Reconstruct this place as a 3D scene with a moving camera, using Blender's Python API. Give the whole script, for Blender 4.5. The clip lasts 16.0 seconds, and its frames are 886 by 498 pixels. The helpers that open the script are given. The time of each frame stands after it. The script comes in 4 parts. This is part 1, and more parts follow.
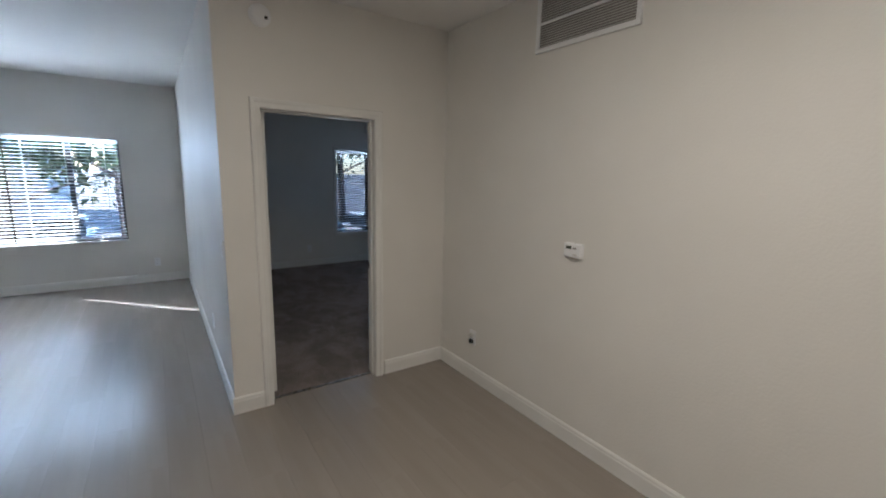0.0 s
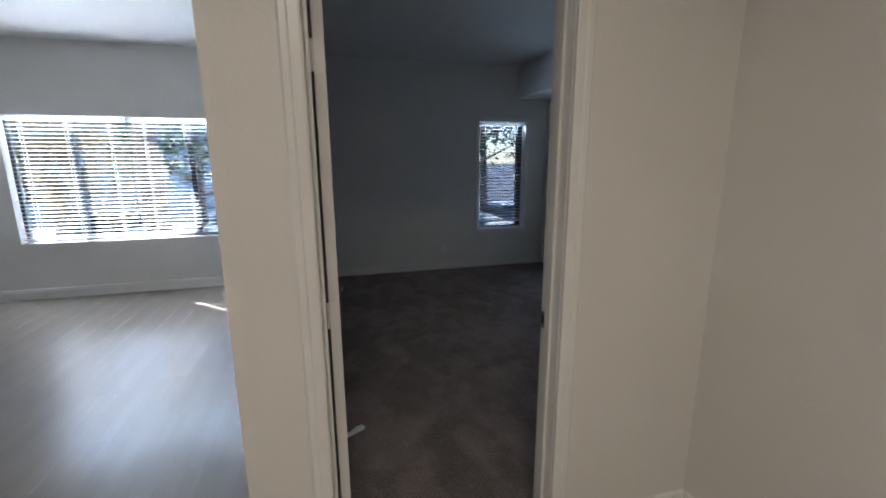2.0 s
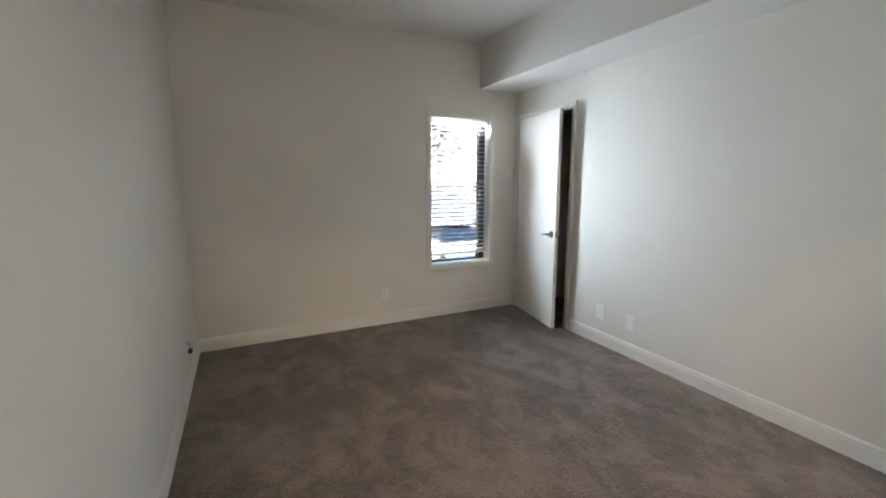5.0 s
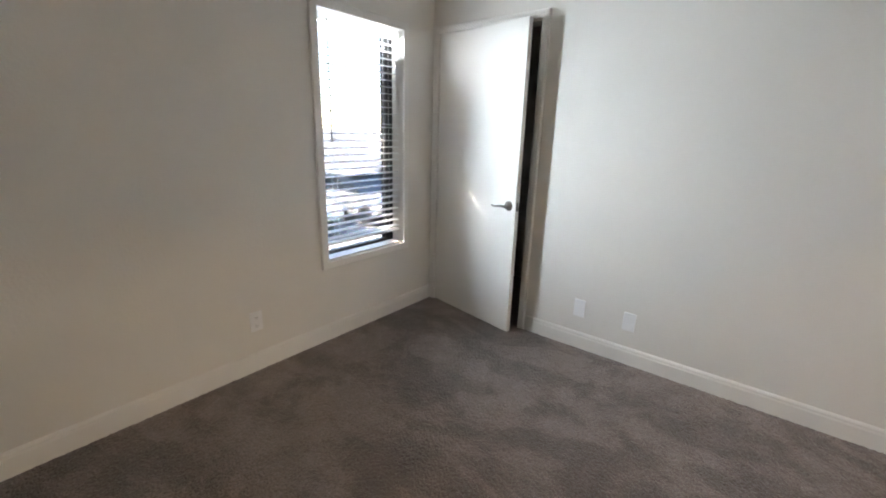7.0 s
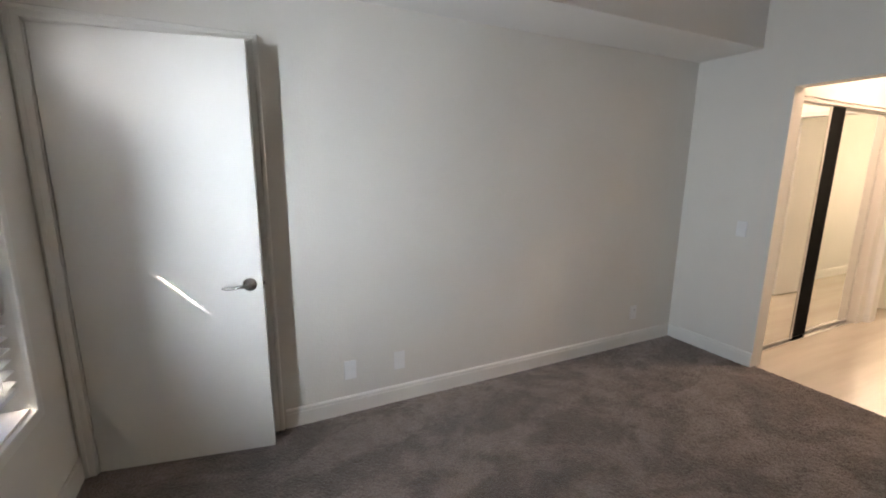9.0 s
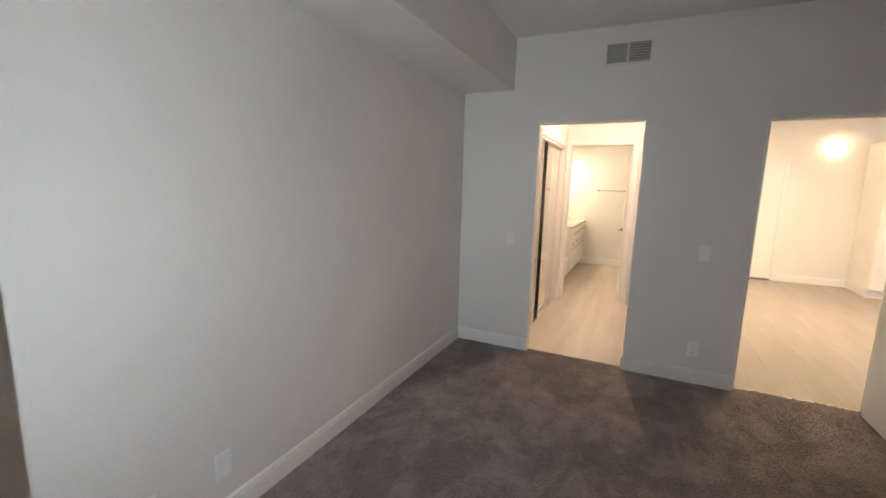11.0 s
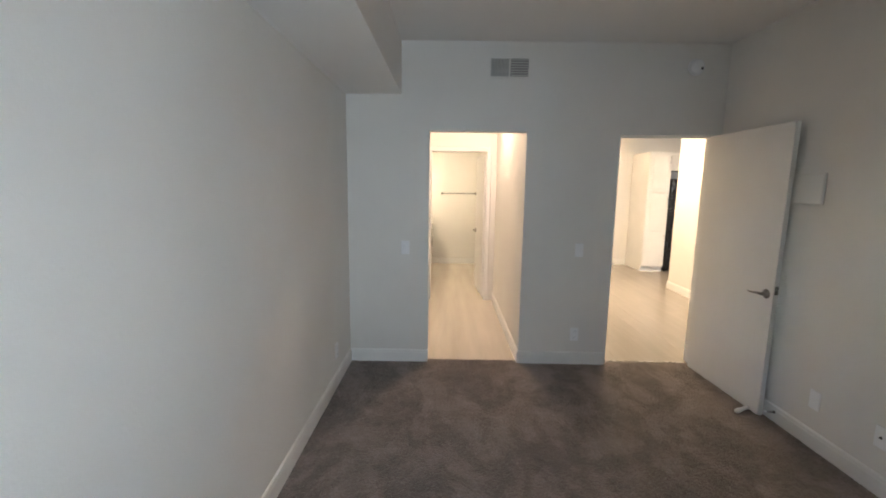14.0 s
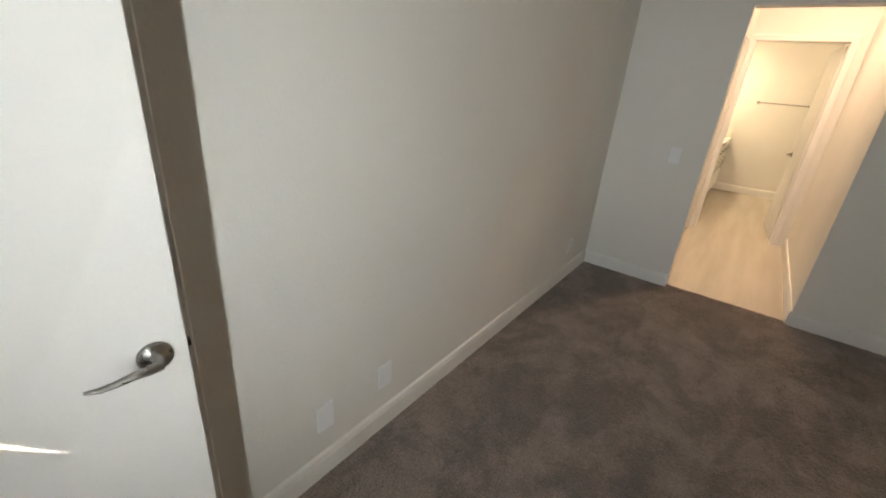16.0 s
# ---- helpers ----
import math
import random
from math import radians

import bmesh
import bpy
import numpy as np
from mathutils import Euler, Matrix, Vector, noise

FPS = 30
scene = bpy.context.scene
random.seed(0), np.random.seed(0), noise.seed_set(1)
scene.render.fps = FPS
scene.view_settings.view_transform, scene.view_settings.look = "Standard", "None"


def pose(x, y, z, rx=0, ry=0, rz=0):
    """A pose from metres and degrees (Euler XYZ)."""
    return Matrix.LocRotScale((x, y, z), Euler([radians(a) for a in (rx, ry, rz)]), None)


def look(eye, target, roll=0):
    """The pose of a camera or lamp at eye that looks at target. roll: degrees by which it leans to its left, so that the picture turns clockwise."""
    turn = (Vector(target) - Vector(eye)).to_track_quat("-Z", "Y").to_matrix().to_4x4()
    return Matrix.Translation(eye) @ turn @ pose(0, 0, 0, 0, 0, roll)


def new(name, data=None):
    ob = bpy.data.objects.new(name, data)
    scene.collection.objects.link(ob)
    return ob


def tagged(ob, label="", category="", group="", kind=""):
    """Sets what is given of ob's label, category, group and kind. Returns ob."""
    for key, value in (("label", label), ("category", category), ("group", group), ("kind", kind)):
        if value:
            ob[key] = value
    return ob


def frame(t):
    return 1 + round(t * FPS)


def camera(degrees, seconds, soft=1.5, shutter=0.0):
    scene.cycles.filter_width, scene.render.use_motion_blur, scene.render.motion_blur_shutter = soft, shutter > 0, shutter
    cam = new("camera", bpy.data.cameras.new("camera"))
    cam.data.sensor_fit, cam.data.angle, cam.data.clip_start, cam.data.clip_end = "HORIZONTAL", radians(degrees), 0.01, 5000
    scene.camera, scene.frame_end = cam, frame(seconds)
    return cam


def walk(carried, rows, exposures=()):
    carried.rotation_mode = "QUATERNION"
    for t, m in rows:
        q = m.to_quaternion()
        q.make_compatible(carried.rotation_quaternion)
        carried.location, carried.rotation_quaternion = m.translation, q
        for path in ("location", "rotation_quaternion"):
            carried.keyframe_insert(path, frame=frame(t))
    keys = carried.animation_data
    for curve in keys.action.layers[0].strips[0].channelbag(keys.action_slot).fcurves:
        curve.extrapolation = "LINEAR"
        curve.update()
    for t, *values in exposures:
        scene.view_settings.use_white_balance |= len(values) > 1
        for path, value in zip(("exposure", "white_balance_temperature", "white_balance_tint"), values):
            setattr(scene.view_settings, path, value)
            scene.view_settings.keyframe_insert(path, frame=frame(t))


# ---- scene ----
cam = camera(93.4, 16.0, soft=1.9)
PATH = [
    (0, (0.364, 0.386, 1.642), (1.48, 2.008, 1.292), 1.4),
    (0.5, (0.594, 0.715, 1.606), (1.475, 2.474, 1.246), 1.1),
    (1, (0.768, 1.162, 1.587), (1.473, 2.997, 1.216), 0.5),
    (1.5, (0.919, 1.637, 1.589), (1.473, 3.513, 1.173), 0.3),
    (2, (0.988, 2.101, 1.494), (1.504, 3.99, 1.086), -0.3),
    (2.5, (1.021, 2.527, 1.492), (1.586, 4.403, 1.091), -0.9),
    (3, (1.152, 2.884, 1.479), (1.726, 4.766, 1.12), -0.9),
    (3.5, (1.15, 3.188, 1.465), (1.83, 5.043, 1.152), -0.3),
    (4, (1.183, 3.355, 1.402), (1.912, 5.195, 1.113), -0.1),
    (6.5, (1.467, 4.985, 1.445), (2.757, 6.428, 0.939), 0.9),
    (7, (1.483, 5.477, 1.392), (2.986, 6.677, 0.844), 1.6),
    (7.5, (1.509, 5.899, 1.386), (3.282, 6.673, 0.88), 1.3),
    (8, (1.62, 6.327, 1.445), (3.56, 6.517, 1.0), 1.6),
    (8.5, (1.637, 6.638, 1.484), (3.559, 6.268, 1.07), 0.9),
    (9, (1.706, 6.876, 1.492), (3.472, 6.02, 1.107), 0.5),
    (9.5, (1.895, 7.053, 1.518), (3.428, 5.822, 1.15), 1.5),
    (10, (2.04, 7.145, 1.509), (3.366, 5.69, 1.156), 2.1),
    (12.5, (3.131, 7.118, 1.58), (3.287, 5.142, 1.312), 0.1),
    (13, (3.182, 7.138, 1.575), (3.225, 5.154, 1.327), 0.5),
    (13.5, (3.186, 7.133, 1.571), (3.201, 5.149, 1.317), 0.7),
    (14, (3.194, 7.068, 1.581), (3.21, 5.09, 1.286), 0.8),
    (14.5, (3.197, 6.938, 1.577), (3.268, 4.968, 1.239), 1.9),
    (15, (3.189, 6.893, 1.548), (3.541, 4.998, 1.015), 3.3),
    (15.5, (3.207, 6.93, 1.521), (3.876, 5.185, 0.81), 4.4),
    (16, (3.053, 7.094, 1.492), (4.12, 5.59, 0.717), 4.8),
]
EXPOSURES = [
    (0.0, 4.6, 5150, 9), (1.0, 4.65, 5200, 11), (2.1, 4.8, 5300, 11), (3.0, 5.75, 5250, 10), (3.5, 6.5, 5600, 9), (4.0, 6.9, 6300, 9),
    (6.5, 7.0, 7100, 15), (8.0, 6.85, 7200, 14), (10.0, 6.4, 7400, 21), (12.5, 6.45, 7000, 14), (14.5, 6.4, 6900, 14), (15.5, 6.1, 8000, 16), (16.0, 6.35, 8200, 15),
]
walk(cam, [(t, look(eye, target, roll)) for t, eye, target, roll in PATH], EXPOSURES)

# ---- world, sun, lamps, exposure ----
world = bpy.data.worlds.new("sky")
scene.world = world
world.use_nodes = True
wn = world.node_tree
sky = wn.nodes.new("ShaderNodeTexSky")
sky.sky_type = "NISHITA"
sky.sun_disc = False
sky.dust_density = 0.5
sky.ozone_density = 1.2
sky.sun_elevation = radians(36)
sky.sun_rotation = radians(-45)
wn.links.new(sky.outputs[0], wn.nodes["Background"].inputs[0])
wn.nodes["Background"].inputs[1].default_value = 0.15

sun_lamp = bpy.data.lights.new("sun", "SUN")
sun_lamp.energy = 3.2
sun_lamp.angle = radians(0.5)
sun_lamp.color = (1.0, 0.93, 0.84)
sun = new("sun", sun_lamp)
sun.matrix_world = look((-5.7, 5.75 + 7.6, 5.9), (0, 7.6, 0))


def area_lamp(name, place, size, watts, colour):
    data = bpy.data.lights.new(name, "AREA")
    data.shape, data.size, data.energy, data.color = "DISK", size, watts, colour
    ob = new(name, data)
    ob.location = place
    return ob


WARM = (1.0, 0.79, 0.55)
area_lamp("kitchen_lamp", (-1.6, 0.6, 2.69), 0.40, 0.25, WARM)
# Unseen source added over the entry to brighten the hall walls
area_lamp("entry_fill", (0.75, 0.85, 2.69), 0.90, 1.4, WARM)
area_lamp("corridor_lamp", (2.74, 2.3, 2.69), 0.16, 0.34, (1.0, 0.77, 0.60))


def sky_strip(name, x, width, z, watts):
    """Stands in for the sky's light: a strip at the head of a window's opening, behind the blind, tilted down into the room."""
    data = bpy.data.lights.new(name, "AREA")
    data.shape, data.size, data.size_y, data.energy, data.color = "RECTANGLE", width, 0.085, watts, (0.78, 0.89, 1.0)
    ob = new(name, data)
    ob.matrix_world = look((x, 7.752, z), (x, 6.9, z - 0.42))
    return ob


def reveal_strip(x, target, watts, beam):
    """Stands in for the sky's light: an upright strip in the bedroom window's reveal, in front of the blind."""
    data = bpy.data.lights.new("bedroom_window_sky", "AREA")
    data.shape, data.size, data.size_y, data.energy, data.color = "RECTANGLE", 0.022, 1.30, watts, (0.68, 0.85, 1.0)
    data.spread = radians(beam)
    ob = new("bedroom_window_sky", data)
    ob.matrix_world = look((x, 7.674, 1.29), target)


reveal_strip(3.060, (4.05, 4.6, 1.29), 0.145, 104)
sky_strip("bedroom_window_sky", 3.375, 0.6, 1.95, 0.08)
sky_strip("living_window_sky", -1.71, 1.0, 1.92, 0.9)
sky_strip("living_window_sky", -0.56, 1.0, 1.92, 0.9)


# ---- materials ----
def material(name, colour, rough=0.6, metal=0.0):
    m = bpy.data.materials.new(name)
    m.use_nodes = True
    b = m.node_tree.nodes["Principled BSDF"]
    b.inputs["Base Color"].default_value = (*colour, 1)
    b.inputs["Roughness"].default_value = rough
    b.inputs["Metallic"].default_value = metal
    return m


def node(m, kind, **settings):
    n = m.node_tree.nodes.new(kind)
    for key, value in settings.items():
        n.inputs[key.replace("_", " ")].default_value = value
    return n


def link(m, a, out, b, inp):
    m.node_tree.links.new(a.outputs[out], b.inputs[inp])


def coords(m, stretch=(1, 1, 1), what="Object"):
    t = m.node_tree.nodes.new("ShaderNodeTexCoord")
    p = m.node_tree.nodes.new("ShaderNodeMapping")
    p.inputs["Scale"].default_value = stretch
    link(m, t, what, p, "Vector")
    return p


def vary(m, low, high, scale, detail=4.0, stretch=(1, 1, 1), spread=(0.35, 0.65), into="Base Color"):
    """Noise between two colours, or two values of roughness."""
    p = coords(m, stretch)
    n = node(m, "ShaderNodeTexNoise", Scale=scale, Detail=detail)
    r = m.node_tree.nodes.new("ShaderNodeValToRGB")
    link(m, p, "Vector", n, "Vector")
    link(m, n, "Fac", r, "Fac")
    r.color_ramp.elements[0].position, r.color_ramp.elements[1].position = spread
    for e, c in zip(r.color_ramp.elements, (low, high)):
        e.color = (*c, 1) if isinstance(c, tuple) else (c, c, c, 1)
    link(m, r, "Color", m.node_tree.nodes["Principled BSDF"], into)
    return r


def bump(m, scale, strength, distance, detail=3.0, stretch=(1, 1, 1)):
    p = coords(m, stretch)
    n = node(m, "ShaderNodeTexNoise", Scale=scale, Detail=detail)
    b = node(m, "ShaderNodeBump", Strength=strength, Distance=distance)
    link(m, p, "Vector", n, "Vector")
    link(m, n, "Fac", b, "Height")
    link(m, b, "Normal", m.node_tree.nodes["Principled BSDF"], "Normal")
    return m


def times(m, factor_socket, low, high):
    """Multiplies the base colour by a value between low and high."""
    b = m.node_tree.nodes["Principled BSDF"]
    old = b.inputs["Base Color"].links[0].from_socket if b.inputs["Base Color"].links else None
    span = m.node_tree.nodes.new("ShaderNodeMapRange")
    span.inputs["To Min"].default_value, span.inputs["To Max"].default_value = low, high
    m.node_tree.links.new(factor_socket, span.inputs["Value"])
    mix = m.node_tree.nodes.new("ShaderNodeMix")
    mix.data_type, mix.blend_type = "RGBA", "MULTIPLY"
    mix.inputs["Factor"].default_value = 1.0
    if old:
        m.node_tree.links.new(old, mix.inputs["A"])
    else:
        mix.inputs["A"].default_value = b.inputs["Base Color"].default_value
    m.node_tree.links.new(span.outputs[0], mix.inputs["B"])
    m.node_tree.links.new(mix.outputs["Result"], b.inputs["Base Color"])


wall_paint = material("wall_paint", (0.76, 0.74, 0.70), 0.55)
vary(wall_paint, (0.735, 0.715, 0.675), (0.775, 0.757, 0.717), 1.3)
bump(wall_paint, 80, 0.28, 0.004, 2.5)
ceiling_paint = material("ceiling_paint", (0.80, 0.79, 0.77), 0.7)
vary(ceiling_paint, (0.78, 0.77, 0.75), (0.81, 0.80, 0.78), 1.0)
bump(ceiling_paint, 60, 0.3, 0.004, 2.0)
trim_paint = material("trim_paint", (0.80, 0.79, 0.76), 0.3)
vary(trim_paint, (0.77, 0.76, 0.73), (0.82, 0.81, 0.78), 3.0)
bump(trim_paint, 30, 0.08, 0.003, 2.0, (1, 1, 0.15))
door_paint = material("door_paint", (0.80, 0.79, 0.76), 0.58)
vary(door_paint, (0.775, 0.765, 0.735), (0.81, 0.80, 0.77), 2.0)
bump(door_paint, 140, 0.12, 0.002, 2.0)
door_paint.node_tree.nodes["Principled BSDF"].inputs["Specular IOR Level"].default_value = 0.25
carpet_pile = material("carpet_pile", (0.12, 0.105, 0.10), 0.95)
vary(carpet_pile, (0.168, 0.135, 0.121), (0.250, 0.201, 0.179), 7.0, 10.0, spread=(0.3, 0.7))
swept = node(carpet_pile, "ShaderNodeTexNoise", Scale=2.9, Detail=8.0, Roughness=0.68, Distortion=0.45)
link(carpet_pile, coords(carpet_pile, (1.0, 0.62, 1.0)), "Vector", swept, "Vector")
nap = carpet_pile.node_tree.nodes.new("ShaderNodeMapRange")
nap.inputs["From Min"].default_value, nap.inputs["From Max"].default_value = 0.46, 0.55
link(carpet_pile, swept, "Fac", nap, "Value")
times(carpet_pile, nap.outputs[0], 0.76, 1.16)
fleck = node(carpet_pile, "ShaderNodeTexNoise", Scale=140.0, Detail=4.0)
link(carpet_pile, coords(carpet_pile), "Vector", fleck, "Vector")
times(carpet_pile, fleck.outputs["Fac"], 0.2, 1.8)
bump(carpet_pile, 130, 0.8, 0.015, 4.0)
carpet_pile.node_tree.nodes["Principled BSDF"].inputs["Sheen Weight"].default_value = 0.25
plank_wood = material("plank_wood", (0.33, 0.29, 0.25), 0.27)
vary(plank_wood, (0.30, 0.265, 0.23), (0.35, 0.315, 0.275), 6.0, 8.0, (1, 0.06, 1))
chance = plank_wood.node_tree.nodes.new("ShaderNodeObjectInfo")
times(plank_wood, chance.outputs["Random"], 0.97, 1.03)
bump(plank_wood, 40, 0.06, 0.002, 6.0, (1, 0.06, 1))
slab_stuff = material("subfloor", (0.12, 0.10, 0.085), 0.8)
bump(slab_stuff, 20, 0.2, 0.004)
vinyl = material("pale_vinyl", (0.55, 0.49, 0.41), 0.26)
vary(vinyl, (0.50, 0.445, 0.37), (0.59, 0.53, 0.45), 6.0, 6.0, (1, 0.1, 1))
nickel = material("satin_nickel", (0.27, 0.258, 0.24), 0.28, 1.0)
vary(nickel, 0.22, 0.36, 30.0, into="Roughness")
chrome = material("chrome", (0.75, 0.75, 0.75), 0.12, 1.0)
vary(chrome, 0.08, 0.18, 20.0, into="Roughness")
black_metal = material("black_aluminium", (0.018, 0.018, 0.02), 0.4, 0.0)
vary(black_metal, (0.014, 0.014, 0.016), (0.028, 0.027, 0.027), 12.0)
# Near-black colour for the shade between the mirrored panels
shade_black = material("shade_black", (0.004, 0.004, 0.004), 0.95)
shade_black.node_tree.nodes["Principled BSDF"].inputs["Specular IOR Level"].default_value = 0.1
black_gloss = material("black_enamel", (0.012, 0.012, 0.013), 0.25)
vary(black_gloss, 0.2, 0.32, 6.0, into="Roughness")
white_plastic = material("white_plastic", (0.79, 0.795, 0.80), 0.35)
vary(white_plastic, (0.83, 0.835, 0.84), (0.86, 0.865, 0.87), 9.0)
dark_plastic = material("dark_plastic", (0.02, 0.02, 0.02), 0.5)
vary(dark_plastic, (0.015, 0.015, 0.015), (0.03, 0.03, 0.03), 20.0)
grey_display = material("grey_display", (0.10, 0.11, 0.09), 0.2)
vary(grey_display, (0.09, 0.10, 0.08), (0.12, 0.13, 0.11), 40.0)
vent_paint = material("vent_enamel", (0.62, 0.61, 0.58), 0.45)
vary(vent_paint, (0.58, 0.57, 0.54), (0.66, 0.65, 0.62), 15.0)
filter_grey = material("filter_cloth", (0.28, 0.27, 0.26), 0.9)
bump(filter_grey, 90, 0.6, 0.004)
slat_vinyl = material("slat_vinyl", (0.84, 0.84, 0.83), 0.4)
vary(slat_vinyl, (0.81, 0.81, 0.80), (0.86, 0.86, 0.85), 6.0)
glow = node(slat_vinyl, "ShaderNodeBsdfTranslucent", Color=(0.80, 0.81, 0.82, 1))
blend = node(slat_vinyl, "ShaderNodeMixShader", Fac=0.45)
link(slat_vinyl, slat_vinyl.node_tree.nodes["Principled BSDF"], 0, blend, 1)
link(slat_vinyl, glow, 0, blend, 2)
link(slat_vinyl, blend, 0, slat_vinyl.node_tree.nodes["Material Output"], "Surface")
porcelain = material("porcelain", (0.85, 0.84, 0.80), 0.1)
vary(porcelain, 0.06, 0.14, 8.0, into="Roughness")
stone_top = material("pale_counter", (0.80, 0.77, 0.70), 0.25)
vary(stone_top, (0.74, 0.71, 0.64), (0.83, 0.80, 0.74), 18.0)
mirror_glass = material("mirror_silver", (0.90, 0.91, 0.90), 0.015, 1.0)
# Both glasses are darkened to hold down the bright outdoors, the bedroom's most
pane_glass = material("window_glass", (0.25, 0.243, 0.238), 0.0)
dimmed_glass = material("dimmed_window_glass", (0.050, 0.052, 0.055), 0.0)
for g in (pane_glass, dimmed_glass):
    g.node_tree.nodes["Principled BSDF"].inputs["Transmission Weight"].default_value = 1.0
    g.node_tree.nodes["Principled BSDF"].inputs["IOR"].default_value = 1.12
shade_glow = material("lit_shade", (0.9, 0.85, 0.75), 0.4)
shade_glow.node_tree.nodes["Principled BSDF"].inputs["Emission Color"].default_value = (1.0, 0.80, 0.55, 1)
shade_glow.node_tree.nodes["Principled BSDF"].inputs["Emission Strength"].default_value = 0.3
asphalt = material("worn_asphalt", (0.16, 0.155, 0.15), 0.9)
vary(asphalt, (0.12, 0.117, 0.113), (0.20, 0.195, 0.19), 1.5, 8.0)
concrete = material("concrete", (0.42, 0.40, 0.37), 0.85)
vary(concrete, (0.36, 0.345, 0.32), (0.46, 0.44, 0.41), 1.2, 8.0)
lawn = material("lawn", (0.09, 0.12, 0.04), 0.95)
vary(lawn, (0.06, 0.09, 0.03), (0.14, 0.15, 0.06), 3.0, 8.0)
bark = material("bark", (0.13, 0.085, 0.06), 0.9)
vary(bark, (0.13, 0.085, 0.065), (0.26, 0.18, 0.145), 9.0, 6.0, (1, 1, 0.2))
bump(bark, 14, 0.8, 0.03, 5.0, (1, 1, 0.2))
foliage = material("foliage", (0.10, 0.12, 0.05), 0.6)
leafy = foliage.node_tree.nodes.new("ShaderNodeNewGeometry")
times(foliage, leafy.outputs["Random Per Island"], 0.6, 1.7)
autumn = material("autumn_foliage", (0.26, 0.18, 0.09), 0.6)
leafy2 = autumn.node_tree.nodes.new("ShaderNodeNewGeometry")
times(autumn, leafy2.outputs["Random Per Island"], 0.6, 1.6)
stucco = material("stucco", (0.46, 0.42, 0.37), 0.9)
vary(stucco, (0.42, 0.38, 0.335), (0.50, 0.46, 0.41), 1.5)
bump(stucco, 40, 0.4, 0.006)
stucco_blue = material("grey_siding", (0.26, 0.29, 0.33), 0.8)
vary(stucco_blue, (0.24, 0.265, 0.30), (0.29, 0.32, 0.36), 2.0)
roof_tile = material("roof_shingle", (0.16, 0.12, 0.10), 0.85)
vary(roof_tile, (0.12, 0.09, 0.075), (0.20, 0.155, 0.13), 5.0)
car_red = material("red_car_paint", (0.35, 0.02, 0.02), 0.2)
car_white = material("white_car_paint", (0.75, 0.75, 0.75), 0.2)
car_silver = material("silver_car_paint", (0.45, 0.46, 0.48), 0.25, 0.4)
car_glass = material("car_glass", (0.02, 0.025, 0.03), 0.05)
tyre_rubber = material("tyre_rubber", (0.02, 0.02, 0.02), 0.8)


# ---- mesh helpers ----
def mesh_object(name, bm, mat, smooth=False):
    me = bpy.data.meshes.new(name)
    bmesh.ops.recalc_face_normals(bm, faces=bm.faces)
    bm.to_mesh(me)
    bm.free()
    if smooth:
        for p in me.polygons:
            p.use_smooth = True
    me.materials.append(mat)
    return new(name, me)


def part(name, bm, mat, parent, label="", smooth=False):
    """A bmesh as one mesh object under a thing or a part, in the parent's own space."""
    ob = mesh_object(name, bm, mat, smooth)
    ob.parent = parent
    if label:
        ob["label"] = label
    return ob


def thing(name, m, label, category, group="", kind=""):
    ob = new(name)
    ob.empty_display_size = 0.1
    ob.matrix_world = m
    return tagged(ob, label, category, group, kind)


def structure(name, bm, mat, label, category, smooth=False):
    return tagged(mesh_object(name, bm, mat, smooth), label, category, kind="structure")


def add_box(bm, lo, hi, bevel=0.0, segments=2):
    lo, hi = Vector(lo), Vector(hi)
    made = bmesh.ops.create_cube(bm, size=1.0, matrix=Matrix.Translation((lo + hi) / 2) @ Matrix.Diagonal((*(hi - lo), 1)))
    if bevel:
        edges = list({e for v in made["verts"] for e in v.link_edges})
        bmesh.ops.bevel(bm, geom=edges, offset=bevel, segments=segments, affect="EDGES", profile=0.5)
    return bm


def box(lo, hi, bevel=0.0, segments=2):
    return add_box(bmesh.new(), lo, hi, bevel, segments)


def add_cylinder(bm, m, r1, r2, depth, n=24):
    bmesh.ops.create_cone(bm, cap_ends=True, segments=n, radius1=r1, radius2=r2, depth=depth, matrix=m)
    return bm


def add_tube(bm, points, radii, n=12, flat=1.0):
    """A capped tube along points, with a radius at each; flat squashes it upright."""
    points = [Vector(p) for p in points]
    rings = []
    for i, p in enumerate(points):
        ahead = (points[min(i + 1, len(points) - 1)] - points[max(i - 1, 0)]).normalized()
        side = ahead.cross(Vector((0, 0, 1)))
        side = Vector((1, 0, 0)) if side.length < 1e-4 else side.normalized()
        up = side.cross(ahead)
        rings.append([bm.verts.new(p + radii[i] * (side * math.cos(a) + up * math.sin(a) * flat)) for a in (2 * math.pi * k / n for k in range(n))])
    for a, b in zip(rings, rings[1:]):
        for k in range(n):
            bm.faces.new((a[k], a[(k + 1) % n], b[(k + 1) % n], b[k]))
    bm.faces.new(rings[0])
    bm.faces.new(rings[-1])
    return bm


def add_lathe(bm, profile, n=28, m=None):
    """A turned body about z from (radius, height) pairs."""
    rings = []
    for r, z in profile:
        rings.append([bm.verts.new((r * math.cos(2 * math.pi * k / n), r * math.sin(2 * math.pi * k / n), z)) for k in range(n)])
    for a, b in zip(rings, rings[1:]):
        for k in range(n):
            bm.faces.new((a[k], a[(k + 1) % n], b[(k + 1) % n], b[k]))
    bm.faces.new(rings[0])
    bm.faces.new(rings[-1])
    if m is not None:
        bmesh.ops.transform(bm, matrix=m, verts=[v for ring in rings for v in ring])
    return bm


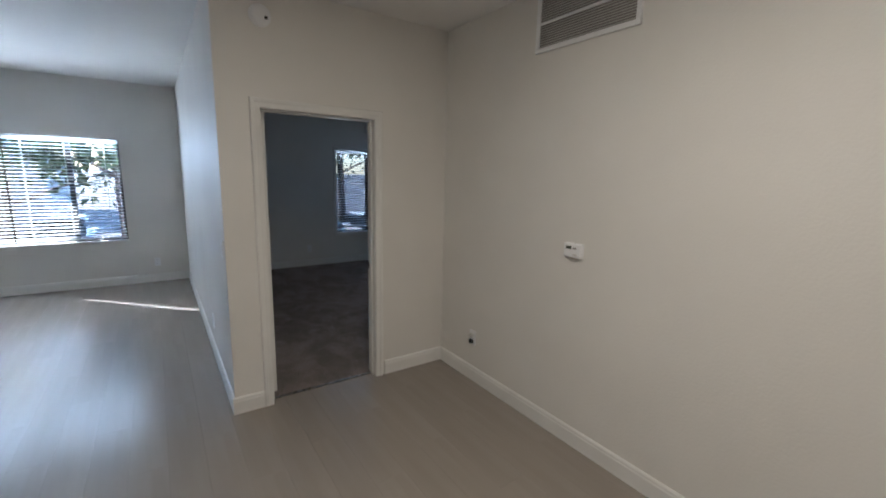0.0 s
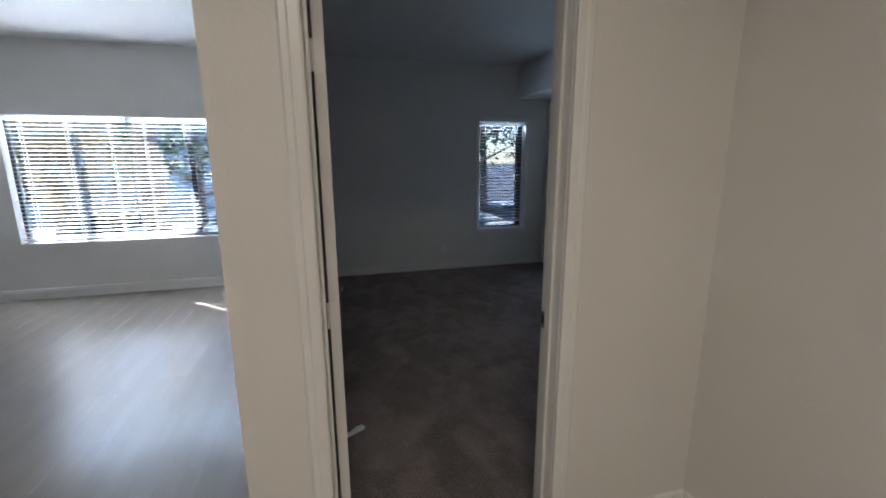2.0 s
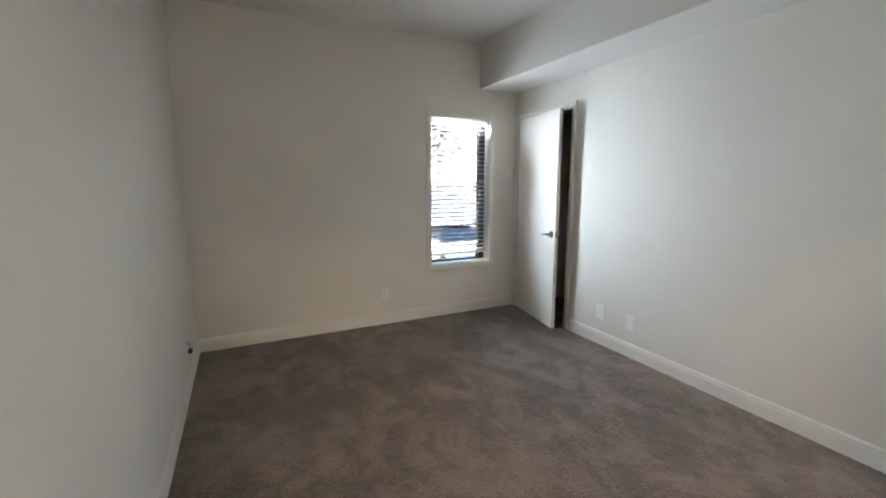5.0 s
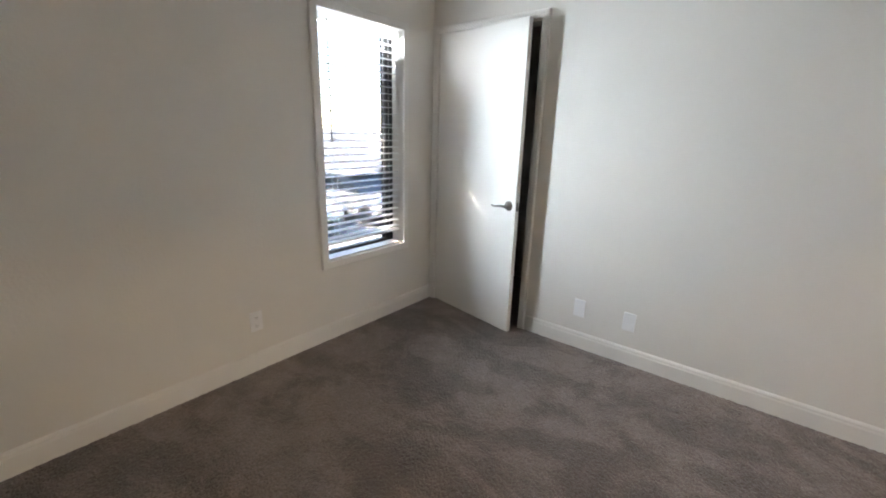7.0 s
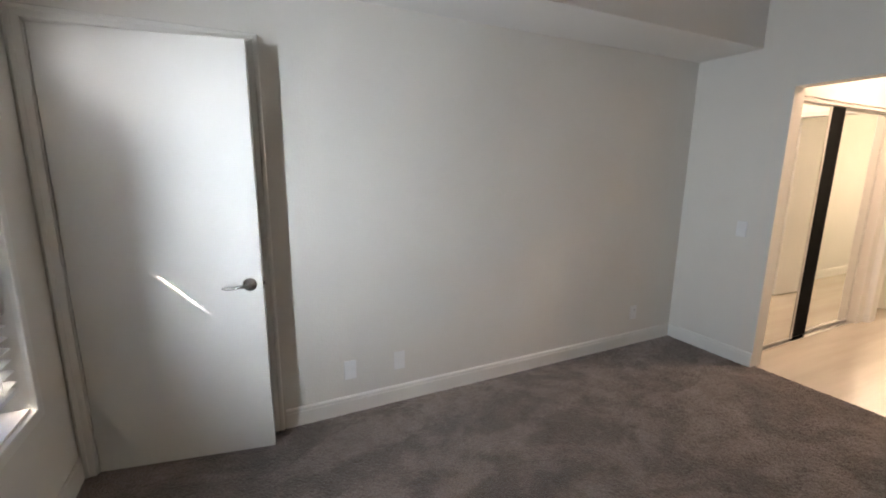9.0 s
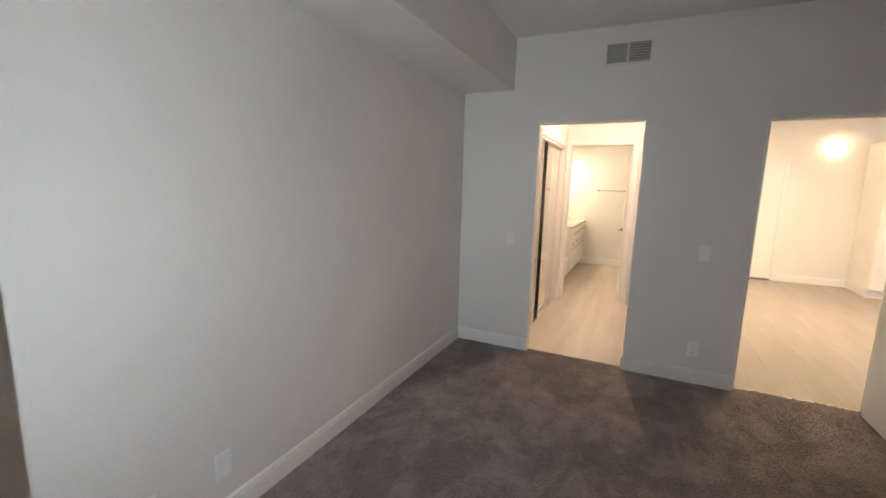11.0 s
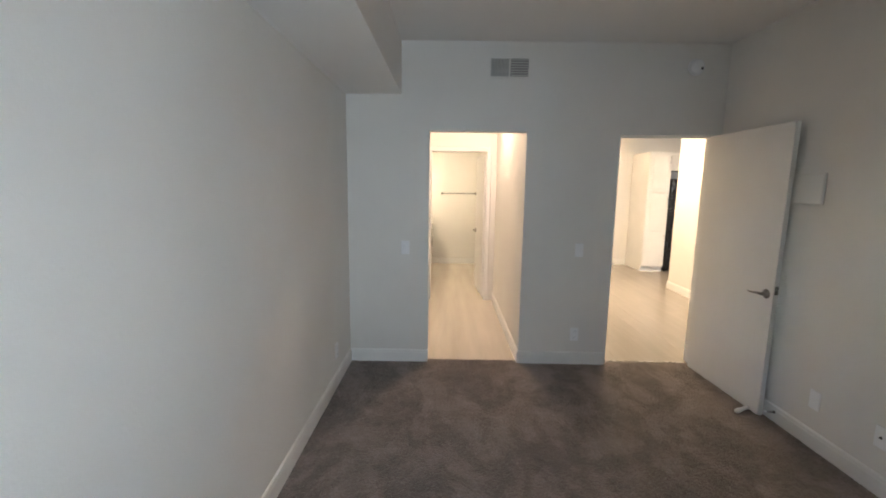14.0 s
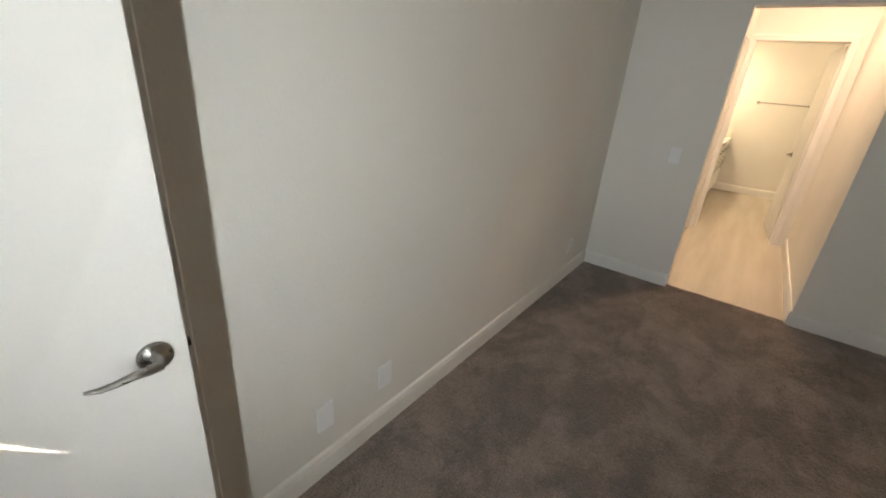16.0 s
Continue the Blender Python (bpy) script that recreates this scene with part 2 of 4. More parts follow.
def wall_mesh(axis, face0, face1, a0, a1, z0, z1, openings=()):
    """An upright slab along an axis ('x' or 'y') between two faces, with openings (a0, a1, z0, z1) right through it."""
    bm = bmesh.new()
    us = sorted({a0, a1, *(v for o in openings for v in o[:2])})
    zs = sorted({z0, z1, *(v for o in openings for v in o[2:])})

    def solid(i, j):
        if not (0 <= i < len(us) - 1 and 0 <= j < len(zs) - 1):
            return False
        u, z = (us[i] + us[i + 1]) / 2, (zs[j] + zs[j + 1]) / 2
        return not any(o[0] < u < o[1] and o[2] < z < o[3] for o in openings)

    made = {}

    def vert(u, f, z):
        key = (round(u, 5), round(f, 5), round(z, 5))
        if key not in made:
            made[key] = bm.verts.new((u, f, z) if axis == "x" else (f, u, z))
        return made[key]

    for i in range(len(us) - 1):
        for j in range(len(zs) - 1):
            if not solid(i, j):
                continue
            u, v, p, q = us[i], us[i + 1], zs[j], zs[j + 1]
            for f in (face0, face1):
                bm.faces.new([vert(u, f, p), vert(v, f, p), vert(v, f, q), vert(u, f, q)])
            for di, dj, e in ((-1, 0, ((u, p), (u, q))), (1, 0, ((v, p), (v, q))), (0, -1, ((u, p), (v, p))), (0, 1, ((u, q), (v, q)))):
                if not solid(i + di, j + dj):
                    (c, d), (g, h) = e
                    bm.faces.new([vert(c, face0, d), vert(g, face0, h), vert(g, face1, h), vert(c, face1, d)])
    return bm


def casing_mesh(axis, face, out, a0, a1, z0, z1, profile, closed=False):
    """Mitred moulding round an opening in a wall's face; profile: (distance from the opening, proud of the wall)."""
    bm = bmesh.new()
    rows = []
    for u, v in profile:
        f = face + out * v
        ring = [(a0 - u, z0 - u if closed else z0), (a0 - u, z1 + u), (a1 + u, z1 + u), (a1 + u, z0 - u if closed else z0)]
        rows.append([bm.verts.new((a, f, z) if axis == "x" else (f, a, z)) for a, z in ring])
    for r, s in zip(rows, rows[1:]):
        for k in range(4 if closed else 3):
            bm.faces.new((r[k], r[(k + 1) % 4], s[(k + 1) % 4], s[k]))
    return bm


DOOR_CASING = [(0.0, 0.0), (0.0, 0.011), (0.006, 0.013), (0.03, 0.014), (0.036, 0.018), (0.052, 0.019), (0.058, 0.015), (0.06, 0.0)]
BASE_PROFILE = [(0.0, 0.0), (0.014, 0.0), (0.014, 0.088), (0.011, 0.096), (0.011, 0.107), (0.006, 0.115), (0.0, 0.118)]


def baseboard(start, end, out):
    """A skirting board from start to end (x, y), standing proud of its wall along out (a unit step in x or y)."""
    bm = bmesh.new()
    rings = []
    for x, y in (start, end):
        rings.append([bm.verts.new((x + out[0] * d, y + out[1] * d, z)) for d, z in BASE_PROFILE])
    a, b = rings
    for k in range(len(a)):
        bm.faces.new((a[k], a[(k + 1) % len(a)], b[(k + 1) % len(a)], b[k]))
    bm.faces.new(a)
    bm.faces.new(b)
    return structure("baseboard", bm, trim_paint, "white painted baseboard along the foot of the wall", "baseboard")


# ---- large structure ----
CEIL = 2.76
WEST, EAST, SOUTH, NORTH = -3.7, 5.05, -1.70, 7.665
LIV = (-2.29, 0.0, 0.62, 2.0)          # living room window
BED = (3.032, 3.718, 0.552, 2.03)       # bedroom window
DOOR = (0.930, 1.76, 0.0, 2.05)       # bedroom doorway
BATH = (2.53, 3.35, 0.0, 2.048)        # plain opening to the corridor
CLOSET = (6.795, 7.605, 0.0, 2.06)     # walk-in closet doorway

structure("wall_north", wall_mesh("x", NORTH, 7.83, WEST - 0.13, EAST + 0.13, -2.2, 3.1, [LIV, BED]), wall_paint, "off-white outer wall with two windows", "wall")
structure("wall_partition", wall_mesh("y", 0.70, 0.90, 3.32, NORTH, 0, CEIL), wall_paint, "off-white partition wall beside the living room", "wall")
structure("wall_bedroom_south", wall_mesh("x", 3.32, 3.45, 0.90, EAST, 0, CEIL, [DOOR, BATH]), wall_paint, "off-white bedroom wall with two openings", "wall")
structure("wall_bedroom_east", wall_mesh("y", 4.05, 4.17, 3.45, NORTH, 0, CEIL, [CLOSET]), wall_paint, "long off-white bedroom wall with closet doorway", "wall")
structure("wall_hall_east", wall_mesh("y", 2.385, 2.53, SOUTH, 3.32, 0, CEIL), wall_paint, "off-white hall wall with thermostat and return vent", "wall")
structure("wall_mirror_closet", wall_mesh("y", 3.46, 3.58, 1.30, 3.32, 0, CEIL, [(1.46, 3.09, 0.0, 2.03)]), wall_paint, "off-white wall round the mirrored sliding doors", "wall")
structure("wall_bath_front", wall_mesh("x", 1.18, 1.30, 2.53, 4.17, 0, CEIL, [(2.645, 3.43, 0.0, 2.07)]), wall_paint, "off-white wall with bathroom doorway", "wall")
structure("wall_bath_east", wall_mesh("y", 4.17, 4.29, SOUTH, 3.32, 0, CEIL), wall_paint, "off-white bathroom wall behind the vanity", "wall")
structure("wall_south", wall_mesh("x", SOUTH - 0.13, SOUTH, WEST, 4.29, 0, CEIL), wall_paint, "off-white back wall of kitchen and bathroom", "wall")
structure("wall_west", wall_mesh("y", WEST - 0.13, WEST, SOUTH - 0.13, NORTH, 0, CEIL), wall_paint, "off-white side wall of the living room", "wall")
structure("wall_kitchen", wall_mesh("y", -0.55, -0.42, 0.39, 2.3, 0, CEIL), wall_paint, "off-white stub wall beside the kitchen", "wall")
structure("wall_closet_side", wall_mesh("x", 6.54, 6.66, 4.17, EAST, 0, CEIL), wall_paint, "off-white side wall inside the closet", "wall")
structure("wall_closet_back", wall_mesh("y", EAST, EAST + 0.13, 3.32, NORTH, 0, CEIL), wall_paint, "off-white back wall inside the closet", "wall")

structure("ceiling", box((WEST - 0.13, SOUTH - 0.13, CEIL), (EAST + 0.13, NORTH, CEIL + 0.2)), ceiling_paint, "flat white textured ceiling", "ceiling")
structure("soffit", box((3.585, 3.45, 2.335), (4.05, NORTH, CEIL), 0.004), ceiling_paint, "white boxed soffit below the bedroom ceiling", "soffit")
floor = structure("floor", box((WEST - 0.13, SOUTH - 0.13, -0.2), (EAST + 0.13, NORTH, -0.012)), slab_stuff, "grey-brown wood-look plank floor in the living room", "floor")
carpet = structure("carpet", box((0.90, 3.40, -0.012), (EAST, NORTH, 0.002)), carpet_pile, "dark grey-brown cut-pile carpet of the bedroom", "carpet")


def pile_sheet(x0, x1, y0, y1, step):
    """Uneven tufts of the carpet as one fine sheet."""
    rng = np.random.default_rng(3)
    nx, ny = int((x1 - x0) / step) + 1, int((y1 - y0) / step) + 1
    gx, gy = np.meshgrid(np.linspace(x0, x1, nx), np.linspace(y0, y1, ny))
    jx, jy = rng.uniform(-0.3, 0.3, (2, ny, nx)) * step
    jx[:, [0, -1]] = 0
    jy[[0, -1]] = 0
    high = 0.003 + 0.0055 * rng.random((ny, nx)) ** 1.3
    verts = np.stack([gx + jx, gy + jy, high], -1).reshape(-1, 3)
    k = (np.arange(ny - 1)[:, None] * nx + np.arange(nx - 1)).ravel()
    quads = np.stack([k, k + 1, k + nx + 1, k + nx], -1)
    me = bpy.data.meshes.new("pile")
    me.from_pydata(verts.tolist(), [], quads.tolist())
    me.materials.append(carpet_pile)
    ob = new("pile", me)
    ob.parent = carpet
    return tagged(ob, kind="stuff")


pile_sheet(0.91, 4.045, 3.40, 7.655, 0.008)
structure("bathroom_floor", box((2.53, SOUTH, -0.012), (4.17, 3.40, 0.0)), vinyl, "pale wood-look vinyl floor of the corridor and bathroom", "floor")

# skirting boards, room by room
T = 0.014
for start, end, out in (
    ((WEST, NORTH), (0.70, NORTH), (0, -1)),
    ((0.70, 3.32), (0.70, NORTH - T), (-1, 0)),
    ((0.70 - T, 3.32), (0.887, 3.32), (0, -1)),
    ((1.82, 3.32), (2.385, 3.32), (0, -1)),
    ((2.385, SOUTH), (2.385, 3.32 - T), (-1, 0)),
    ((WEST, SOUTH), (WEST, NORTH - T), (1, 0)),
    ((-0.60, SOUTH), (0.34, SOUTH), (0, 1)),
    ((1.42, SOUTH), (2.385 - T, SOUTH), (0, 1)),
    ((-0.42, 0.39), (-0.42, 2.3), (1, 0)),
    ((-0.55, 0.39), (-0.42 + T, 0.39), (0, -1)),
    ((-0.55, 2.3), (-0.42 + T, 2.3), (0, 1)),
    ((0.90, NORTH), (4.05, NORTH), (0, -1)),
    ((0.90, 3.45), (0.90, NORTH - T), (1, 0)),
    ((1.76, 3.45), (2.53, 3.45), (0, 1)),
    ((3.35, 3.45), (4.05, 3.45), (0, 1)),
    ((4.05, 3.45 + T), (4.05, 6.733), (-1, 0)),
    ((2.53, 1.32), (2.53, 3.45), (1, 0)),
    ((2.53, SOUTH), (4.17, SOUTH), (0, 1)),
    ((2.53, SOUTH + T), (2.53, 1.18), (1, 0)),
    ((4.17, 6.66), (EAST, 6.66), (0, 1)),
    ((EAST, 6.66 + T), (EAST, NORTH), (-1, 0)),
):
    baseboard(start, end, out)

# casings
structure("trim_hall_door", casing_mesh("x", 3.32, -1, 0.947, 1.743, 0, 2.033, DOOR_CASING), trim_paint, "white moulded casing round the bedroom doorway", "trim")
structure("trim_closet_door", casing_mesh("y", 4.05, -1, CLOSET[0], CLOSET[1] , 0, CLOSET[3], [(u * 0.85, v) for u, v in DOOR_CASING]), trim_paint, "white casing round the closet doorway", "trim")
structure("trim_bath_door", casing_mesh("x", 1.30, 1, 2.66, 3.415, 0, 2.055, DOOR_CASING), trim_paint, "white casing round the bathroom doorway", "trim")
structure("trim_bedroom_window", casing_mesh("x", NORTH, -1, BED[0], BED[1], BED[2], BED[3], [(0.0, 0.0), (0.0, 0.015), (0.005, 0.018), (0.045, 0.018), (0.05, 0.014), (0.05, 0.0)], True), trim_paint, "white casing round the bedroom window", "trim")


# ---- windows and blinds ----
def window(name, o, mullions, glazing, label):
    """A black aluminium window in an opening o of the north wall, with one pane between each two uprights."""
    w = thing(name, pose(0, 0, 0), label, "window", kind="structure")
    x0, x1, z0, z1 = o
    for lo, hi in (((x0, 7.765, z0), (x0 + 0.035, 7.815, z1)), ((x1 - 0.035, 7.765, z0), (x1, 7.815, z1)), ((x0 + 0.035, 7.765, z0), (x1 - 0.035, 7.815, z0 + 0.03)), ((x0 + 0.035, 7.765, z1 - 0.03), (x1 - 0.035, 7.815, z1))):
        part("window_frame", box(lo, hi, 0.003, 1), black_metal, w)
    for x in mullions:
        part("mullion", box((x - 0.027, 7.757, z0 + 0.03), (x + 0.027, 7.812, z1 - 0.03), 0.003, 1), black_metal, w)
    edges = [x0 + 0.035, *mullions, x1 - 0.035]
    for a, b in zip(edges, edges[1:]):
        # the pane's dark colour only dims the view outside
        p = part("pane", box((a + 0.01, 7.788, z0 + 0.03), (b - 0.01, 7.792, z1 - 0.03)), glazing, w, "window glass darkened to dim the bright outdoors")
        p.visible_shadow = False
    return w


window("window_1", LIV, (-1.71, -0.54), pane_glass, "wide black-framed living room window with three panes")
window("window_2", BED, (3.665,), dimmed_glass, "narrow black-framed bedroom window")
structure("window_sill", box((LIV[0] + 0.002, 7.668, LIV[2] + 0.001), (LIV[1] - 0.002, 7.76, LIV[2] + 0.012), 0.003), trim_paint, "white sill of the living room window", "sill")
structure("window_sill", box((BED[0] + 0.002, 7.668, BED[2] + 0.001), (BED[1] - 0.002, 7.76, BED[2] + 0.012), 0.003), trim_paint, "white sill of the bedroom window", "sill")


def slat_mesh(length, width):
    bm = bmesh.new()
    n = 4
    rows = []
    for z in (0.0, 0.0015):
        rows.append([[bm.verts.new((x, width * (k / n - 0.5), z + 0.003 * (1 - (2 * k / n - 1) ** 2))) for k in range(n + 1)] for x in (0, length)])
    for low, (a, b) in enumerate(rows):
        for k in range(n):
            bm.faces.new((a[k], a[k + 1], b[k + 1], b[k]))
    (a, b), (c, d) = rows
    for e, f in ((a, c), (b, d)):
        for k in range(n):
            bm.faces.new((e[k], e[k + 1], f[k + 1], f[k]))
    for k in (0, n):
        bm.faces.new((a[k], b[k], d[k], c[k]))
    me = bpy.data.meshes.new("slat")
    bmesh.ops.recalc_face_normals(bm, faces=bm.faces)
    bm.to_mesh(me)
    bm.free()
    me.materials.append(slat_vinyl)
    return me


def blind(x0, x1, y, bottom, top, pitch, tilt, label, wand=None, seed=1, crooked=0.0):
    """A horizontal blind: head rail, slats, bottom rail, ladder cords and a wand."""
    rng = random.Random(seed)
    b = thing("window_blind", pose(x0, y, bottom), label, "blind")
    w, h = x1 - x0, top - bottom
    part("head_rail", box((0, -0.022, h - 0.045), (w, 0.022, h), 0.003, 1), slat_vinyl, b)
    part("bottom_rail", box((0, -0.026, 0), (w, 0.026, 0.018), 0.004, 2), slat_vinyl, b)
    me = slat_mesh(w, 0.05)
    z = 0.04
    while z < h - 0.06:
        s = new("slat", me)
        s.parent = b
        drop = 2.4 if crooked and abs(bottom + z - crooked) < pitch / 2 else rng.uniform(-0.08, 0.08)
        s.matrix_basis = pose(0, 0, z, tilt + rng.uniform(-1.5, 1.5), drop, 0)
        z += pitch
    for u in (0.14, 0.5, 0.86) if w > 0.9 else (0.16, 0.84):
        for v in (-0.027, 0.027):
            part("ladder_cord", add_tube(bmesh.new(), [(u * w, v, 0.01), (u * w, v, h - 0.04)], [0.0012, 0.0012], 5), slat_vinyl, b)
    if wand:
        part("tilt_wand", add_tube(bmesh.new(), [(wand, -0.036, h - 0.03), (wand, -0.038, h - 0.3), (wand + 0.004, -0.036, h - 0.72)], [0.004, 0.004, 0.005], 8), grey_display, b, "slim dark tilt wand")
    return b


blind(LIV[0] + 0.012, -1.153, 7.715, 0.66, 1.993, 0.0445, 3, "white horizontal blind, slats open, in the living room window", 0.06, 3)
blind(-1.131, LIV[1] - 0.012, 7.715, 0.66, 1.993, 0.0445, 3, "white horizontal blind, slats open, in the living room window", 0.06, 5)
blind(BED[0] + 0.010, BED[1] - 0.010, 7.712, 0.645, 2.022, 0.0445, 3, "white horizontal blind, slats open, in the bedroom window", 0.07, 8, 1.43)


# ---- doors ----
def hardware(parent, w, z, both=True):
    """Lever handles on both faces of a leaf, each with its rose."""
    for side in ((-1, 0.0), (1, 0.035)) if both else ((-1, 0.0),):
        s, y = side
        rose = add_lathe(bmesh.new(), [(0.033, 0.0), (0.033, 0.004), (0.028, 0.010), (0.015, 0.014), (0.011, 0.022), (0.011, 0.040), (0.009, 0.044)], 28, Matrix.Translation((w - 0.06, y, z)) @ pose(0, 0, 0, 90 if s < 0 else -90))
        h = part("door_handle", rose, nickel, parent, "satin nickel lever handle", True)
        pts = [(w - 0.056, y + s * 0.042, z), (w - 0.075, y + s * 0.046, z + 0.002), (w - 0.10, y + s * 0.046, z + 0.001), (w - 0.13, y + s * 0.044, z - 0.006), (w - 0.155, y + s * 0.043, z - 0.008), (w - 0.178, y + s * 0.045, z - 0.002)]
        part("lever", add_tube(bmesh.new(), pts, [0.010, 0.012, 0.010, 0.008, 0.007, 0.004], 12, 0.8), nickel, h, "", True)


def door(name, hinge, turn, w, h, label, knob=0.915, hinges=(0.2, 1.0, 1.82), back=False):
    """A flush door: leaf from the hinge along its own x, thickness to its left."""
    d = thing(name, pose(hinge[0], hinge[1], 0, 0, 0, turn), label, "door", kind="structure")
    leaf = part("leaf", box((0.003, 0, 0.012), (w, 0.035, h), 0.002, 1), door_paint, d, "flush white painted leaf")
    hardware(d, w, knob)
    part("latch_plate", box((w - 0.001, 0.005, 0.885), (w + 0.0015, 0.030, 0.945), 0.0005, 1), nickel, d)
    part("latch_bolt", box((w, 0.011, 0.905), (w + 0.009, 0.024, 0.925), 0.003, 2), nickel, d)
    for z in hinges:
        y, s = (0.035, 1) if back else (0.0, -1)
        bm = add_cylinder(bmesh.new(), Matrix.Translation((-0.008, y + s * 0.004, z)), 0.006, 0.006, 0.09, 10)
        add_box(bm, (0.0015, min(y, y - s * 0.03), z - 0.045), (0.0035, max(y, y - s * 0.03), z + 0.045))
        part("hinge", bm, trim_paint, d)
    return d


door("door_1", (1.004, 3.466), 92.0, 0.83, 2.027, "white flush bedroom door standing wide open", 0.88, (0.2, 1.0, 1.80), True)
door("door_2", (4.046, 7.598), 259.6, 0.805, 2.045, "white flush closet door standing ajar")
door("door_3", (2.644, 1.165), 274.5, 0.72, 2.035, "white bathroom door standing open")

frame_1 = thing("door_frame", pose(0, 0, 0), "white painted jambs of the bedroom doorway", "door frame", kind="structure")
part("jamb", box((0.930, 3.322, 0), (0.950, 3.448, 2.05), 0.002, 1), trim_paint, frame_1)
part("jamb", box((1.74, 3.322, 0), (1.76, 3.448, 2.05), 0.002, 1), trim_paint, frame_1)
part("head_jamb", box((0.950, 3.322, 2.03), (1.74, 3.448, 2.05), 0.002, 1), trim_paint, frame_1)
for lo, hi in (((0.950, 3.365, 0), (0.962, 3.405, 2.03)), ((1.728, 3.365, 0), (1.74, 3.405, 2.03)), ((0.962, 3.365, 2.018), (1.728, 3.405, 2.03))):
    part("door_stop", box(lo, hi, 0.003, 1), trim_paint, frame_1)
plate = part("strike_plate", box((1.7375, 3.41, 0.880), (1.7405, 3.446, 0.945), 0.001, 1), nickel, frame_1, "satin nickel strike plate")
part("strike_hole", box((1.7368, 3.418, 0.898), (1.7378, 3.436, 0.927)), dark_plastic, plate)
frame_2 = thing("door_frame", pose(0, 0, 0), "white painted jambs of the closet doorway", "door frame", kind="structure")
part("jamb", box((4.052, 6.795, 0), (4.168, 6.799, 2.06)), trim_paint, frame_2)
part("jamb", box((4.052, 7.601, 0), (4.168, 7.605, 2.06)), trim_paint, frame_2)
part("head_jamb", box((4.052, 6.799, 2.05), (4.168, 7.601, 2.06)), trim_paint, frame_2)
part("door_stop", box((4.095, 6.799, 0), (4.125, 6.811, 2.05), 0.002, 1), trim_paint, frame_2)
frame_3 = thing("door_frame", pose(0, 0, 0), "white painted jambs of the bathroom doorway", "door frame", kind="structure")
part("jamb", box((2.645, 1.182, 0), (2.663, 1.298, 2.07), 0.002, 1), trim_paint, frame_3)
part("jamb", box((3.412, 1.182, 0), (3.43, 1.298, 2.07), 0.002, 1), trim_paint, frame_3)
part("head_jamb", box((2.663, 1.182, 2.052), (3.412, 1.298, 2.07), 0.002, 1), trim_paint, frame_3)

strip = structure("threshold_strip", box((0.950, 3.375, 0.0), (1.74, 3.40, 0.009), 0.003, 2), nickel, "slim metal strip where the carpet meets the planks", "threshold")


# ---- wall plates, vents, detectors ----
def faces(x, y, z, way):
    """A pose on a wall: own x along the wall, own y up, own z out of it along way."""
    turn = {"-x": -90, "+x": 90, "-y": 0, "+y": 180}[way]
    return pose(x, y, z, 90, 0, turn)


def wall_plate(kind, m, label, wide=0.072, high=0.118):
    p = thing("wall_plate", m, label, {"switch": "light switch", "outlet": "outlet", "blank": "cover plate", "jack": "cable outlet"}[kind])
    part("cover", box((-wide / 2, -high / 2, 0), (wide / 2, high / 2, 0.009), 0.003, 2), white_plastic, p)
    if kind == "switch":
        part("rocker", box((-0.016, -0.033, 0.008), (0.016, 0.033, 0.013), 0.002, 1), white_plastic, p)
    if kind == "outlet":
        for y in (-0.026, 0.026):
            f = part("socket", add_box(bmesh.new(), (-0.016, y - 0.015, 0.008), (0.016, y + 0.015, 0.011), 0.001, 1), white_plastic, p)
            bm = bmesh.new()
            for x, h in ((-0.007, 0.0045), (0.006, 0.0035)):
                add_box(bm, (x - 0.0012, y - h, 0.0105), (x + 0.0012, y + h, 0.0114))
            add_box(bm, (-0.002, y - 0.011, 0.0105), (0.002, y - 0.0075, 0.0114))
            part("slots", bm, dark_plastic, f)
    if kind == "jack":
        part("jack", add_lathe(bmesh.new(), [(0.007, 0.008), (0.007, 0.012), (0.004, 0.013), (0.004, 0.018)], 14), dark_plastic, p, "", True)
    if kind in ("blank", "jack"):
        for y in (-0.042, 0.042):
            part("screw", add_cylinder(bmesh.new(), Matrix.Translation((0, y, 0.009)), 0.003, 0.003, 0.001, 10), white_plastic, p)
    return p


for kind, place, way, label in (
    ("outlet", (0.31, NORTH, 0.29), "-y", "white outlet above the living room baseboard"),
    ("switch", (0.70, 3.40, 1.13), "-x", "white light switch at the end of the partition"),
    ("outlet", (0.70, 4.40, 0.33), "-x", "white outlet low on the living room side"),
    ("outlet", (2.525, NORTH, 0.311), "-y", "white outlet on the window wall"),
    ("blank", (4.05, 6.357, 0.286), "-x", "white cover plate above the baseboard"),
    ("blank", (4.05, 6.043, 0.286), "-x", "white cover plate above the baseboard"),
    ("outlet", (4.05, 3.94, 0.293), "-x", "white outlet near the bedroom corner"),
    ("switch", (3.553, 3.45, 1.05), "+y", "white light switch beside the corridor opening"),
    ("switch", (2.035, 3.45, 1.05), "+y", "white light switch beside the bedroom door"),
    ("outlet", (2.034, 3.45, 0.285), "+y", "white outlet between the two openings"),
    ("blank", (0.90, 4.633, 0.309), "+x", "white cover plate low on the wall behind the door"),
    ("jack", (0.90, 5.035, 0.315), "+x", "white cable outlet plate with one dark jack"),
):
    wall_plate(kind, faces(*place, way), label)


